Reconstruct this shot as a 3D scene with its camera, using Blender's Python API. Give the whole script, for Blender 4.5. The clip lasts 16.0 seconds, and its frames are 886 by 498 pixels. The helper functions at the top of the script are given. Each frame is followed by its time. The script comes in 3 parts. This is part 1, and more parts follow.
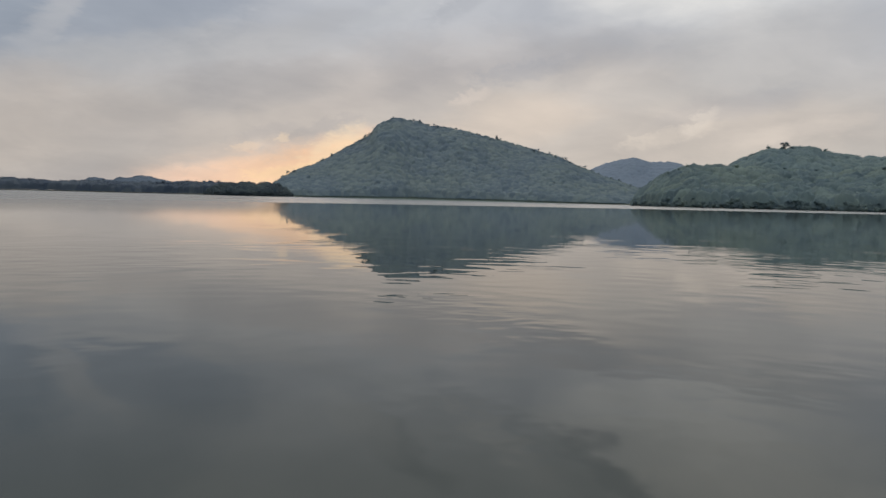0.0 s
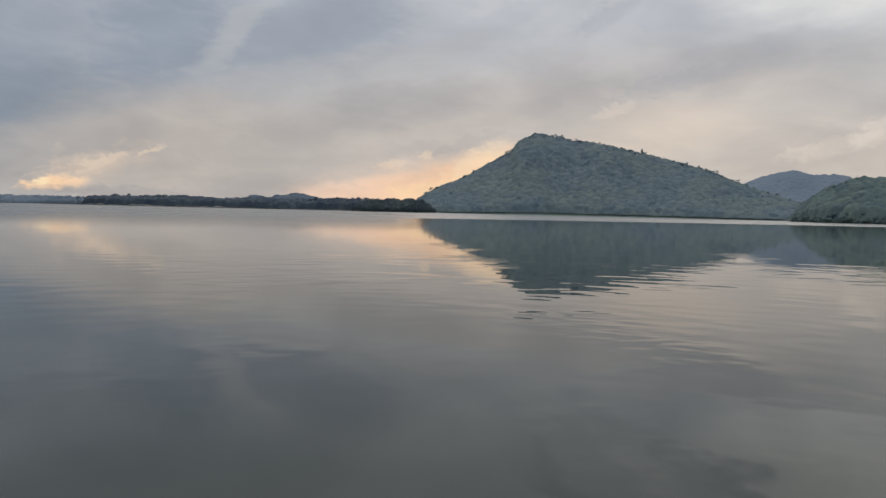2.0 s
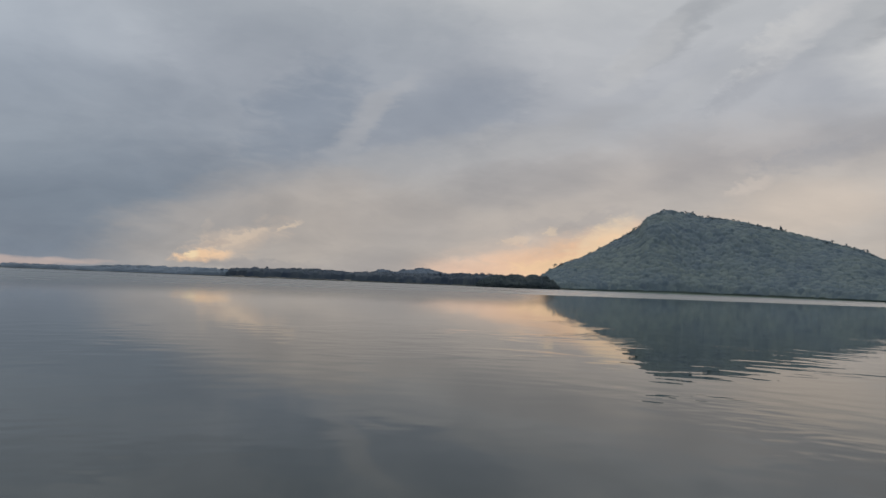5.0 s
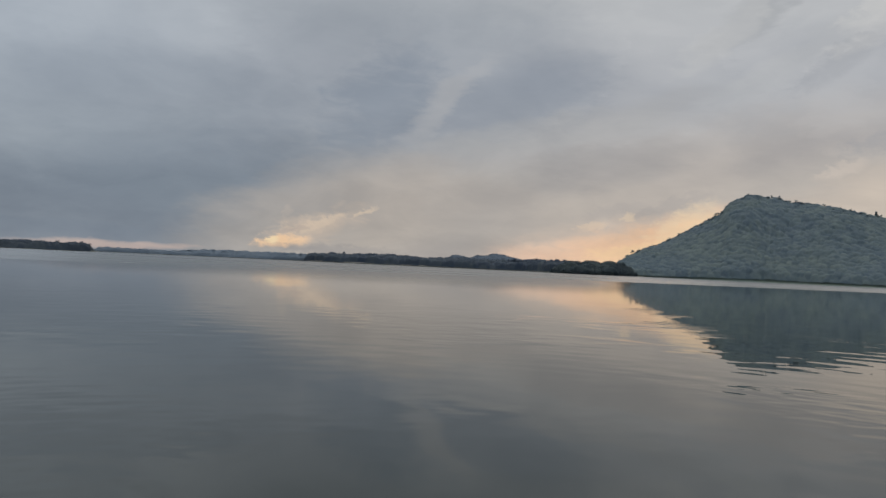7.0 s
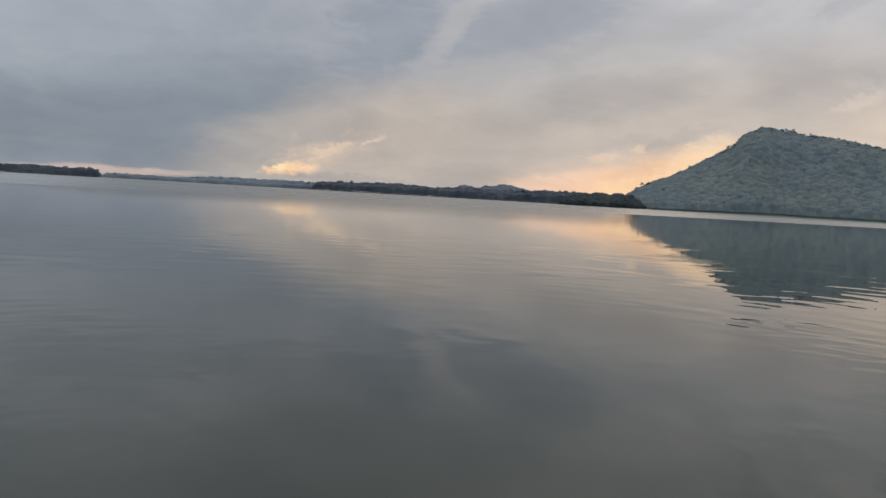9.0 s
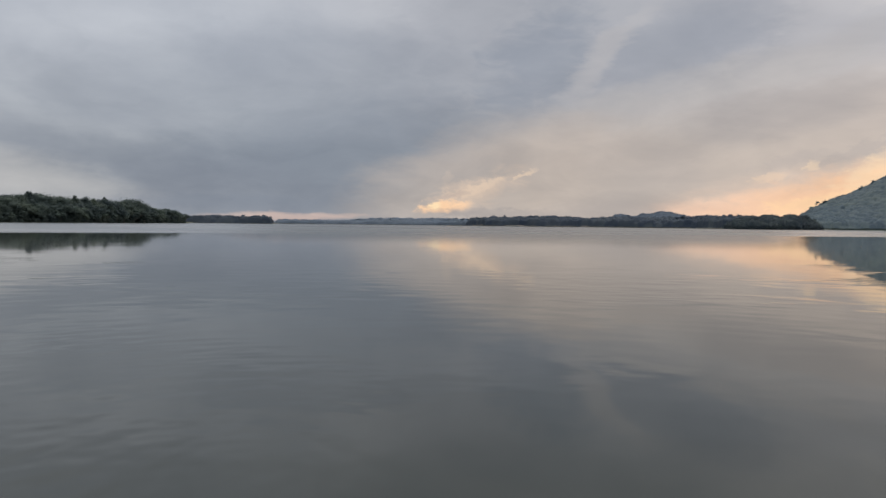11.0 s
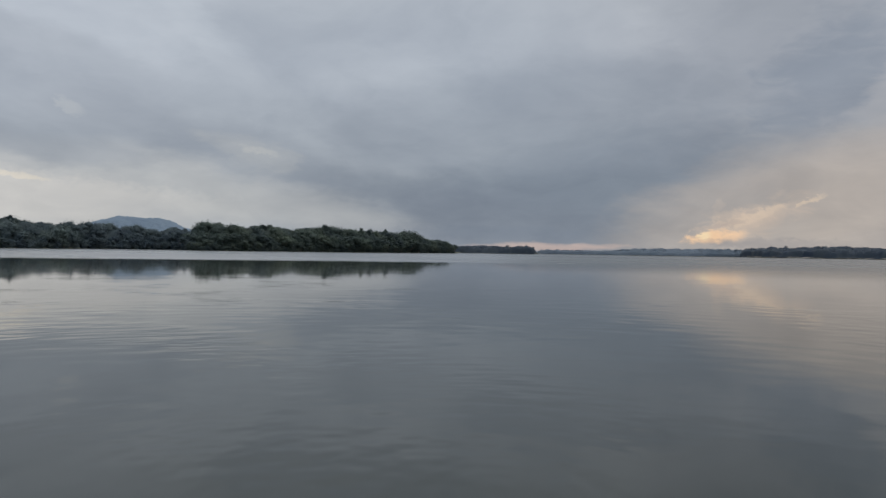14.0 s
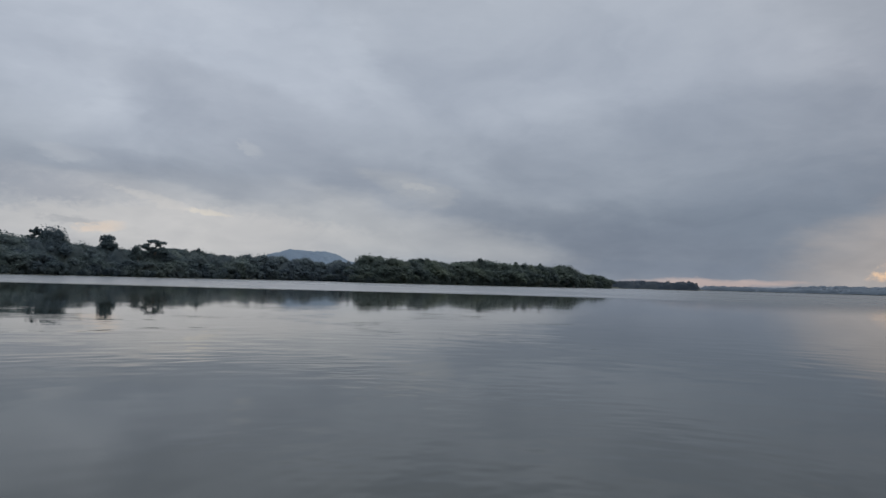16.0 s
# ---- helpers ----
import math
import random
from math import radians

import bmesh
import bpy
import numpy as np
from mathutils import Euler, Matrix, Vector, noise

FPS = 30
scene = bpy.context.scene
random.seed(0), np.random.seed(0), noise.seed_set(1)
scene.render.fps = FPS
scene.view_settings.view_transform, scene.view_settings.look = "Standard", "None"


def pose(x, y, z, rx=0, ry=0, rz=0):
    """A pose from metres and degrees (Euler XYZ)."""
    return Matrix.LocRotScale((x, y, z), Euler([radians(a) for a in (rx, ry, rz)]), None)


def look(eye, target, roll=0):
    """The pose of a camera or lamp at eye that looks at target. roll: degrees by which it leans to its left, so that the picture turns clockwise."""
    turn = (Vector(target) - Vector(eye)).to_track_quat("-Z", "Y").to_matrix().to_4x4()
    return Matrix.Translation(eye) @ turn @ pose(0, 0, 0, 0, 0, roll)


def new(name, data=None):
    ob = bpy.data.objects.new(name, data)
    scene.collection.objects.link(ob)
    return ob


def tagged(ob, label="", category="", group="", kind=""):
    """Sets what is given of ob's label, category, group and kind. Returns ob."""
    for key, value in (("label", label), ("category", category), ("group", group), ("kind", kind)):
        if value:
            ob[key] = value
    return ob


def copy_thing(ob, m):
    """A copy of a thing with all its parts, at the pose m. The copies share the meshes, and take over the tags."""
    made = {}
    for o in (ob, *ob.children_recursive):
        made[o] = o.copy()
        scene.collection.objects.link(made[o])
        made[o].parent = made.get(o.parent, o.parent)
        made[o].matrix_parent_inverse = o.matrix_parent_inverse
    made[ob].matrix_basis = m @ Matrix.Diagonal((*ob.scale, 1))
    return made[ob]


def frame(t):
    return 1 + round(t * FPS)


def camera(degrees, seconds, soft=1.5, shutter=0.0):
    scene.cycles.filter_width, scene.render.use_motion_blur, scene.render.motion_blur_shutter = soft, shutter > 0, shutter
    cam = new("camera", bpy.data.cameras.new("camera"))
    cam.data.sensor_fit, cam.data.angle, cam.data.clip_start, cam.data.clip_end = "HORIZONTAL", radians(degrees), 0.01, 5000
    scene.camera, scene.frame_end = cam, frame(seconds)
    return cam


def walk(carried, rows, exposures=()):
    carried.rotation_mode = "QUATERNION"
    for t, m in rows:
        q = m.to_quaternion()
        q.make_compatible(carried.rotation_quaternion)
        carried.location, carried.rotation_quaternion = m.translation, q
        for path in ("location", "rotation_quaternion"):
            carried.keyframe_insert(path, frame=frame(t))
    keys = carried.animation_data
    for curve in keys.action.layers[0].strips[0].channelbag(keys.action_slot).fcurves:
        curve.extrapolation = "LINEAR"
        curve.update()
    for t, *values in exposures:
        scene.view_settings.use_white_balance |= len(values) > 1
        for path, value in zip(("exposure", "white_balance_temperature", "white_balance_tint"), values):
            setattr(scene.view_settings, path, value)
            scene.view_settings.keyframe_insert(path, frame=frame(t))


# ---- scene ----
# The camera sits in a still boat and turns to its left.
cam = camera(62.8, 16.0, soft=1.5)
PATH = """
0 -0.000 -3.885 -1.391
0.5 3.924 -4.253 -1.867
1 7.466 -4.152 -1.998
1.5 9.726 -3.285 -1.736
2 11.069 -2.901 -1.320
2.5 13.047 -2.294 -1.302
3 15.990 -1.585 -1.080
3.5 17.345 -0.427 -1.198
4 17.385 0.462 -2.090
4.5 19.497 2.016 -2.650
4.7 20.024 2.435 -2.577
6.8 26.551 3.303 -2.149
7 26.629 1.415 -2.635
7.5 24.904 -2.795 -3.122
8 23.075 -4.721 -3.367
8.5 24.466 -4.892 -3.893
8.7 25.501 -4.547 -3.743
10.8 38.20 -2.33 -0.85
11 39.297 -1.898 -0.643
11.5 43.004 -0.904 -0.087
12 46.217 -0.458 -0.032
12.5 50.241 -0.539 -0.272
13 53.663 -0.414 -0.559
13.5 56.461 -0.303 -0.823
14 59.721 0.239 -0.917
14.5 63.067 1.528 -0.601
15 66.556 2.592 -0.414
15.5 69.313 3.078 -0.709
16 71.862 2.652 -1.631
"""
EYE = 1.5
rows = []
for line in PATH.split("\n"):
    if line.strip():
        t, yaw, pitch, roll = [float(v) for v in line.split()]
        rows.append((t, pose(0, 0, EYE, 90 + pitch, roll, yaw)))
walk(cam, rows, exposures=[(0, 0.10, 6520, 10), (3.5, 0.02, 6470, 10), (4.5, -0.10, 6470, 10), (7.0, -0.12, 6550, 9), (7.5, -0.03, 6720, 6), (8.0, 0.06, 6740, 8), (8.5, 0.11, 6760, 10),
                           (11.0, 0.11, 6780, 13), (12.5, 0.02, 6650, 10), (13.5, 0.0, 6620, 10), (14.5, -0.12, 6410, 11.5), (16.0, -0.12, 6350, 12)])

# ---------------------------------------------------------------- sky and light
def lin(r, g, b):
    """Linear colour of a display colour, 0 to 255."""
    return tuple(((c / 255 + 0.055) / 1.055) ** 2.4 if c > 10 else c / 255 / 12.92 for c in (r, g, b)) + (1.0,)


class Nodes:
    """Short hand for a node tree."""

    def __init__(self, tree):
        self.tree, self.links = tree, tree.links
        tree.nodes.clear()

    def add(self, kind, **settings):
        n = self.tree.nodes.new(kind)
        for key, value in settings.items():
            setattr(n, key, value)
        return n

    def put(self, socket, value):
        if isinstance(value, bpy.types.NodeSocket):
            self.links.new(value, socket)
        else:
            socket.default_value = value

    def math(self, op, a, b=0.0, c=0.0, clamp=False):
        n = self.add("ShaderNodeMath", operation=op, use_clamp=clamp)
        for i, v in enumerate((a, b, c)):
            self.put(n.inputs[i], v)
        return n.outputs[0]

    def vec(self, op, a, b=(0, 0, 0), out=0):
        n = self.add("ShaderNodeVectorMath", operation=op)
        self.put(n.inputs[0], a)
        if op == "SCALE":
            self.put(n.inputs["Scale"], b)
        elif op not in ("NORMALIZE", "LENGTH"):
            self.put(n.inputs[1], b)
        return n.outputs["Value"] if op in ("DOT_PRODUCT", "LENGTH") else n.outputs[out]

    def combine(self, x, y, z=0.0):
        n = self.add("ShaderNodeCombineXYZ")
        for i, v in enumerate((x, y, z)):
            self.put(n.inputs[i], v)
        return n.outputs[0]

    def noise(self, vector, scale, detail=4.0, rough=0.5, distortion=0.0):
        n = self.add("ShaderNodeTexNoise")
        self.put(n.inputs["Vector"], vector)
        for key, v in (("Scale", scale), ("Detail", detail), ("Roughness", rough), ("Distortion", distortion)):
            self.put(n.inputs[key], v)
        return n.outputs["Fac"], n.outputs["Color"]

    def ramp(self, value, lo, hi, a=0.0, b=1.0, smooth=True):
        n = self.add("ShaderNodeMapRange", interpolation_type="SMOOTHSTEP" if smooth else "LINEAR")
        for i, v in enumerate((value, lo, hi, a, b)):
            self.put(n.inputs[i], v)
        return n.outputs[0]

    def mix(self, fac, a, b, blend="MIX"):
        n = self.add("ShaderNodeMix", data_type="RGBA", blend_type=blend)
        self.put(n.inputs["Factor"], fac)
        self.put(n.inputs[6], a)
        self.put(n.inputs[7], b)
        return n.outputs[2]


SUN_TURN, SUN_UP = 22.0, 70.0    # degrees to the left of +y, degrees above the horizon

world = bpy.data.worlds.new("sky")
scene.world = world
world.use_nodes = True
W = Nodes(world.node_tree)
way = W.vec("NORMALIZE", W.add("ShaderNodeTexCoord").outputs["Generated"])
sep = W.add("ShaderNodeSeparateXYZ")
W.put(sep.inputs[0], way)
wx, wy, wz = sep.outputs
turn = W.math("MULTIPLY", W.math("ARCTAN2", W.math("MULTIPLY", wx, -1.0), wy), 57.2958)
rise = W.math("MULTIPLY", W.math("ARCSINE", wz), 57.2958)
# cloud sheet seen in perspective, for the grain of the clouds
flat = W.math("ADD", W.math("MAXIMUM", wz, 0.0), 0.32)
sheet = W.combine(W.math("DIVIDE", wx, flat), W.math("DIVIDE", wy, flat))
# ragged edges: the turn and the rise are shifted by noise
wide = W.noise(W.combine(W.math("MULTIPLY", turn, 0.10), W.math("MULTIPLY", rise, 0.28)), 1.0, 4.0, 0.55)[1]
fine = W.noise(W.combine(W.math("MULTIPLY", turn, 0.55), W.math("MULTIPLY", rise, 1.5)), 1.0, 5.0, 0.6)[1]
shift = W.vec("ADD", W.vec("MULTIPLY", W.vec("SUBTRACT", wide, (0.5, 0.5, 0.5)), (7.0, 2.6, 0)),
              W.vec("MULTIPLY", W.vec("SUBTRACT", fine, (0.5, 0.5, 0.5)), (2.2, 0.8, 0)))
spot = W.vec("ADD", W.combine(turn, rise), W.vec("MULTIPLY", shift, W.combine(W.ramp(rise, 0.0, 5.0, 0.5, 1.0), W.ramp(rise, 0.0, 5.0, 0.5, 1.0))))

tear = W.math("MULTIPLY", W.math("SUBTRACT", W.noise(W.combine(W.math("MULTIPLY", turn, 0.42), W.math("MULTIPLY", rise, 1.1)), 1.0, 5.0, 0.55, 0.7)[0], 0.5), 1.5)

# the even grey deck: cool to the left, warmer towards the dawn
dawn = W.ramp(W.math("ABSOLUTE", W.math("SUBTRACT", turn, -2.0)), 62.0, 22.0)
low = W.mix(dawn, lin(162, 168, 177), lin(190, 181, 175))
high = W.mix(dawn, lin(178, 184, 195), lin(184, 184, 190))
deck = W.mix(W.ramp(rise, 4.0, 15.0), low, high)
deck = W.mix(W.ramp(rise, 14.0, 27.0), deck, W.mix(dawn, lin(186, 191, 200), lin(208, 207, 208)))

curl = W.noise(W.combine(W.math("MULTIPLY", turn, 1.1), W.math("MULTIPLY", rise, 1.9)), 1.0, 5.0, 0.62, 0.4)
near_spot = W.vec("ADD", W.combine(turn, rise), W.vec("MULTIPLY", W.vec("SUBTRACT", curl[1], (0.5, 0.5, 0.5)), (2.2, 0.9, 0)))
frayed = W.math("MULTIPLY", W.math("SUBTRACT", curl[0], 0.5), 1.9)


def cloud(turn_at, rise_at, wide_by, high_by, lean, colour, amount, ragged=None, drawn=False):
    """A soft bank or gap in the deck; lean: degrees by which its right end is raised; drawn: kept to its place, with a frayed edge."""
    global deck
    ragged = (0.15 if wide_by > 8 else 0.75) if ragged is None else ragged
    at, c, d = near_spot if drawn else spot, math.cos(radians(lean)), math.sin(radians(lean))
    along = W.math("SUBTRACT", W.vec("DOT_PRODUCT", at, (c / wide_by, -d / wide_by, 0)), (turn_at * c - rise_at * d) / wide_by)
    across = W.math("SUBTRACT", W.vec("DOT_PRODUCT", at, (d / high_by, c / high_by, 0)), (turn_at * d + rise_at * c) / high_by)
    inside = W.math("MULTIPLY_ADD", frayed if drawn else tear, ragged, W.math("MULTIPLY_ADD", along, along, W.math("MULTIPLY", across, across)))
    deck = W.mix(W.ramp(inside, 1.0, 0.0, 0.0, amount), deck, lin(*colour))


# dark banks
cloud(93, 16, 18, 9, 0, (206, 211, 221), 0.55)
cloud(-22, 20, 18, 9, 6, (234, 229, 225), 0.8)
cloud(34, 21, 20, 6, -6, (150, 156, 166), 0.5)
cloud(3, 19.4, 6.5, 1.6, 32, (150, 152, 158), 0.45, 0.4)
cloud(-14, 20.2, 7, 1.4, 27, (164, 163, 166), 0.6, 0.6)
cloud(30, 14, 20, 9, 10, (152, 157, 168), 0.6)
cloud(47, 4.6, 20, 7.0, 6, (122, 132, 147), 0.86)
cloud(61, 3.0, 18, 4.2, -6, (124, 132, 146), 0.75)
cloud(51, 10.5, 18, 5.5, 4, (144, 152, 165), 0.55)
cloud(32.0, 12.3, 7.0, 5.0, 30, (132, 142, 158), 0.55)
cloud(21.5, 13.2, 9.0, 3.8, 16, (142, 149, 163), 0.55)
cloud(101, 6.4, 9.0, 2.0, 0, (142, 149, 162), 0.6)
cloud(80, 8.0, 16, 3.0, -12, (152, 158, 170), 0.5)
cloud(66, 9.0, 10, 2.2, -12, (150, 157, 169), 0.45)
cloud(90, 13.0, 14, 3.0, -14, (158, 164, 176), 0.5)
cloud(-6, 10.5, 14, 2.0, 12, (166, 166, 172), 0.6)
cloud(-21, 7.2, 7.0, 1.3, 14, (164, 163, 169), 0.6, 0.9)
cloud(27.0, 3.6, 12, 5.5, 0, (176, 168, 165), 0.72)
# pale banks and gaps
cloud(27.0, 12.7, 6.0, 1.5, 46, (184, 182, 185), 0.55, 0.4)
cloud(18, 11.0, 16, 1.6, 12, (182, 178, 177), 0.35)
cloud(0, 16, 12, 1.5, 30, (192, 191, 194), 0.5)
cloud(-16, 4.8, 20, 4.0, 4, (205, 191, 181), 0.65)
cloud(-25, 5.2, 6.0, 1.0, 12, (216, 202, 192), 0.4, 1.3)
cloud(-20, 10.5, 14, 3.5, 10, (184, 179, 177), 0.5)
cloud(5, 6.0, 28, 7.0, 10, (190, 177, 170), 0.5)
cloud(78, 4.4, 20, 2.8, -9, (194, 193, 193), 0.65)
cloud(94, 4.2, 16, 3.0, -6, (206, 203, 202), 0.6)
cloud(74.5, 7.3, 5.0, 1.2, -14, (190, 190, 190), 0.4)
cloud(99.2, 8.4, 2.2, 0.8, 0, (190, 193, 199), 0.5)
cloud(-6, 6.6, 16, 4.5, 8, (210, 199, 191), 0.5)
cloud(-13, 21, 12, 3.0, 25, (158, 161, 168), 0.5, 0.5)
cloud(-5, 18.3, 7, 1.4, 36, (206, 203, 204), 0.65, 1.0)
cloud(6, 17.6, 6, 1.3, 34, (200, 198, 200), 0.5, 1.0)
cloud(14, 8.6, 9.0, 2.4, 10, (164, 159, 160), 0.58)
cloud(-5, 6.0, 9.0, 2.6, 8, (220, 199, 182), 0.4)
# the dawn by the hill: a wedge of clear sky under the deck, its upper edge puffed
cloud(12, 1.6, 17, 3.4, 6, (226, 201, 184), 0.5)
edge = W.ramp(turn, 25.0, 5.0, 1.2, 5.6, smooth=False)
under = W.ramp(W.math("ADD", W.math("SUBTRACT", edge, rise), W.math("MULTIPLY_ADD", frayed, 0.55, W.math("MULTIPLY", tear, 1.1))), -0.6, 1.7)
lip = W.ramp(W.math("ADD", turn, W.math("MULTIPLY", tear, 1.6)), 25.2, 22.4)
wedge = W.math("MULTIPLY", W.math("MULTIPLY", under, lip), W.ramp(turn, -3.0, 5.0, 0.0, 0.86))
deck = W.mix(wedge, deck, W.mix(W.ramp(turn, 23.0, 9.0), lin(236, 198, 176), lin(255, 206, 166)))
cloud(8.4, 3.7, 3.6, 1.7, 34, (255, 224, 186), 0.5, 0.7, True)
cloud(11.5, 1.9, 5.0, 0.8, 10, (255, 214, 172), 0.6, 0.8, True)
cloud(12.4, 1.7, 4.42, 0.72, 4, (255, 214, 172), 0.43, 0.9, True)
cloud(18.6, 2.7, 3.38, 0.80, 14, (192, 178, 170), 0.43, 1.0, True)
cloud(9.3, 5.5, 3.90, 0.65, 17, (172, 164, 163), 0.4, 0.9, True)
cloud(13.6, 4.9, 3.38, 0.58, 16, (178, 169, 167), 0.36, 1.0, True)
cloud(12.4, 4.45, 0.65, 0.41, 10, (255, 224, 188), 0.35, 0.9, True)
cloud(15.2, 3.6, 1.56, 0.41, 10, (250, 216, 184), 0.3, 0.9, True)
cloud(21.0, 1.4, 2.08, 0.65, 20, (240, 206, 184), 0.36, 0.9, True)
cloud(-2.0, 8.0, 2.08, 0.65, 20, (226, 209, 197), 0.50, 0.9, True)
cloud(-6.0, 10.0, 5.20, 1.01, 10, (160, 160, 167), 0.36, 0.9, True)
cloud(-17.0, 5.1, 4.68, 0.80, 14, (228, 212, 198), 0.43, 1.0, True)
cloud(-19.2, 6.1, 1.95, 0.72, 40, (226, 212, 200), 0.43, 0.9, True)
cloud(-4.2, 18.8, 3.38, 1.01, 24, (210, 207, 207), 0.50, 0.9, True)
cloud(-1.5, 15.2, 4.16, 1.16, 34, (160, 161, 168), 0.32, 0.9, True)
cloud(26.0, 1.2, 5.0, 1.4, 0, (178, 169, 166), 0.6)
cloud(27.0, 3.4, 9.0, 3.8, 8, (176, 168, 165), 0.7, 0.5)
# the bright gap over the far shore
cloud(36, 3.2, 14, 5.5, 15, (188, 176, 168), 0.66)
cloud(37.0, 2.6, 5.0, 1.5, 19, (206, 187, 173), 0.6, 1.4)
cloud(37.8, 2.4, 3.90, 0.94, 19, (230, 204, 182), 0.34, 1.4, True)
cloud(36.3, 3.0, 2.86, 0.43, 24, (236, 210, 186), 0.43, 1.2, True)
cloud(39.2, 1.45, 2.60, 0.61, 6, (252, 210, 172), 0.97, 0.9, True)
cloud(40.0, 1.5, 0.91, 0.43, 0, (255, 226, 186), 0.95, 0.9, True)
cloud(38.6, 2.35, 2.08, 0.20, 10, (186, 170, 164), 0.43, 0.9, True)
cloud(33.0, 4.0, 1.30, 0.29, 22, (238, 212, 186), 0.54, 0.9, True)
cloud(38.9, 3.8, 0.65, 0.43, 60, (228, 204, 184), 0.12, 0.9, True)
cloud(35.2, 0.95, 5.98, 0.58, 0, (156, 151, 153), 0.54, 0.9, True)
# over the island and the near bank: a pale bank with a puffed upper edge under a dark one
cloud(90, 7.2, 11.0, 1.5, -8, (146, 153, 166), 0.5, 0.5)
crest_line = W.math("MULTIPLY_ADD", W.math("ABSOLUTE", W.math("SUBTRACT", turn, 93.0)), -0.1, 5.7)
bank = W.ramp(W.math("ADD", W.math("SUBTRACT", crest_line, rise), W.math("MULTIPLY_ADD", frayed, 0.9, W.math("MULTIPLY", tear, 0.8))), -0.3, 0.9)
deck = W.mix(W.math("MULTIPLY", bank, W.ramp(turn, 72.0, 86.0, 0.0, 0.6)), deck, lin(214, 209, 205))
cloud(52, 0.5, 8.0, 0.4, 0, (214, 188, 178), 0.65)
cloud(56.0, 1.6, 10.40, 0.72, 0, (120, 130, 146), 0.36, 0.9, True)
cloud(97.3, 3.3, 1.95, 0.51, 6, (240, 214, 190), 0.5, 0.9, True)
cloud(93.4, 5.4, 3.90, 0.51, -14, (222, 215, 208), 0.43, 0.9, True)
cloud(89.8, 4.7, 1.95, 0.32, -6, (240, 226, 206), 0.45, 0.9, True)
cloud(99.2, 3.7, 2.34, 0.36, 0, (160, 162, 168), 0.43, 0.9, True)
cloud(101.5, 6.0, 5.20, 1.30, -6, (146, 152, 165), 0.36, 0.9, True)
cloud(87.2, 9.75, 1.4, 0.6, -20, (206, 206, 206), 0.25, 0.9, True)
cloud(74.1, 7.5, 1.95, 0.32, -12, (206, 203, 198), 0.3, 0.9, True)
cloud(80.0, 18.0, 7.0, 1.6, -36, (192, 198, 208), 0.4, 0.8)

grain = W.noise(sheet, 2.6, 5.0, 0.5, 0.5)[0]
deck = W.mix(1.0, deck, W.mix(W.ramp(grain, 0.25, 0.75), (0.875, 0.91, 0.92, 1), (1.06, 1.085, 1.065, 1)), "MULTIPLY")
wisp = W.noise(W.vec("ADD", sheet, W.vec("MULTIPLY", shift, (0.05, 0.05, 0))), 4.2, 6.0, 0.55, 0.8)[0]
deck = W.mix(1.0, deck, W.mix(W.ramp(wisp, 0.28, 0.72), (0.96, 0.963, 0.966, 1), (1.037, 1.034, 1.03, 1)), "MULTIPLY")
# an overcast sky is brightest overhead
deck = W.mix(1.0, deck, W.mix(W.ramp(rise, 27.0, 85.0, smooth=False), (1, 1, 1, 1), (2.0, 2.1, 2.25, 1)), "MULTIPLY")
air = W.add("ShaderNodeTexSky", sky_type="NISHITA", sun_disc=False, sun_elevation=radians(SUN_UP), sun_rotation=radians(-SUN_TURN))
back_clear = W.add("ShaderNodeBackground")
W.put(back_clear.inputs[0], air.outputs[0])
back_clear.inputs[1].default_value = 0.06
back_deck = W.add("ShaderNodeBackground")
W.put(back_deck.inputs[0], deck)
back_deck.inputs[1].default_value = 1.0
both = W.add("ShaderNodeMixShader")
both.inputs[0].default_value = 0.96      # the deck lets little of the clear sky through
W.put(both.inputs[1], back_clear.outputs[0])
W.put(both.inputs[2], back_deck.outputs[0])
W.put(W.add("ShaderNodeOutputWorld").inputs[0], both.outputs[0])

sun = new("sun", bpy.data.lights.new("sun", "SUN"))
sun.data.energy, sun.data.angle, sun.data.color = 1.5, radians(64), (1.0, 0.96, 0.91)
sun_way = Vector((-math.sin(radians(SUN_TURN)) * math.cos(radians(SUN_UP)), math.cos(radians(SUN_TURN)) * math.cos(radians(SUN_UP)), math.sin(radians(SUN_UP))))
sun.matrix_world = look(sun_way * 300, (0, 0, 0))

# ---------------------------------------------------------------- materials
def material(name):
    m = bpy.data.materials.new(name)
    m.use_nodes = True
    n = Nodes(m.node_tree)
    shader = n.add("ShaderNodeBsdfPrincipled")
    n.put(n.add("ShaderNodeOutputMaterial").inputs[0], shader.outputs[0])
    return m, n, shader


def place(n):
    """World place of the shaded point, for textures that run on from thing to thing."""
    return n.add("ShaderNodeNewGeometry").outputs["Position"]


def leaf_material(name, dark, mid, light, patch=0.02, clump=0.16, each=False, vary=0.0):
    """Foliage: tone by stand, by crown and by leaf; thin leaves let some light through."""
    m, n, shader = material(name)
    at = place(n)
    stand = n.ramp(n.noise(at, patch, 3.0, 0.55)[0], 0.35, 0.68)
    crown = n.ramp(n.noise(at, clump, 3.0, 0.6)[0], 0.32, 0.7)
    leaf = n.add("ShaderNodeNewGeometry").outputs["Random Per Island"]
    tone = n.mix(crown, dark + (1,), mid + (1,))
    tone = n.mix(n.math("MULTIPLY", stand, 0.55), tone, light + (1,))
    tone = n.mix(1.0, tone, n.mix(leaf, (0.93, 0.93, 0.94, 1), (1.07, 1.07, 1.05, 1)), "MULTIPLY")
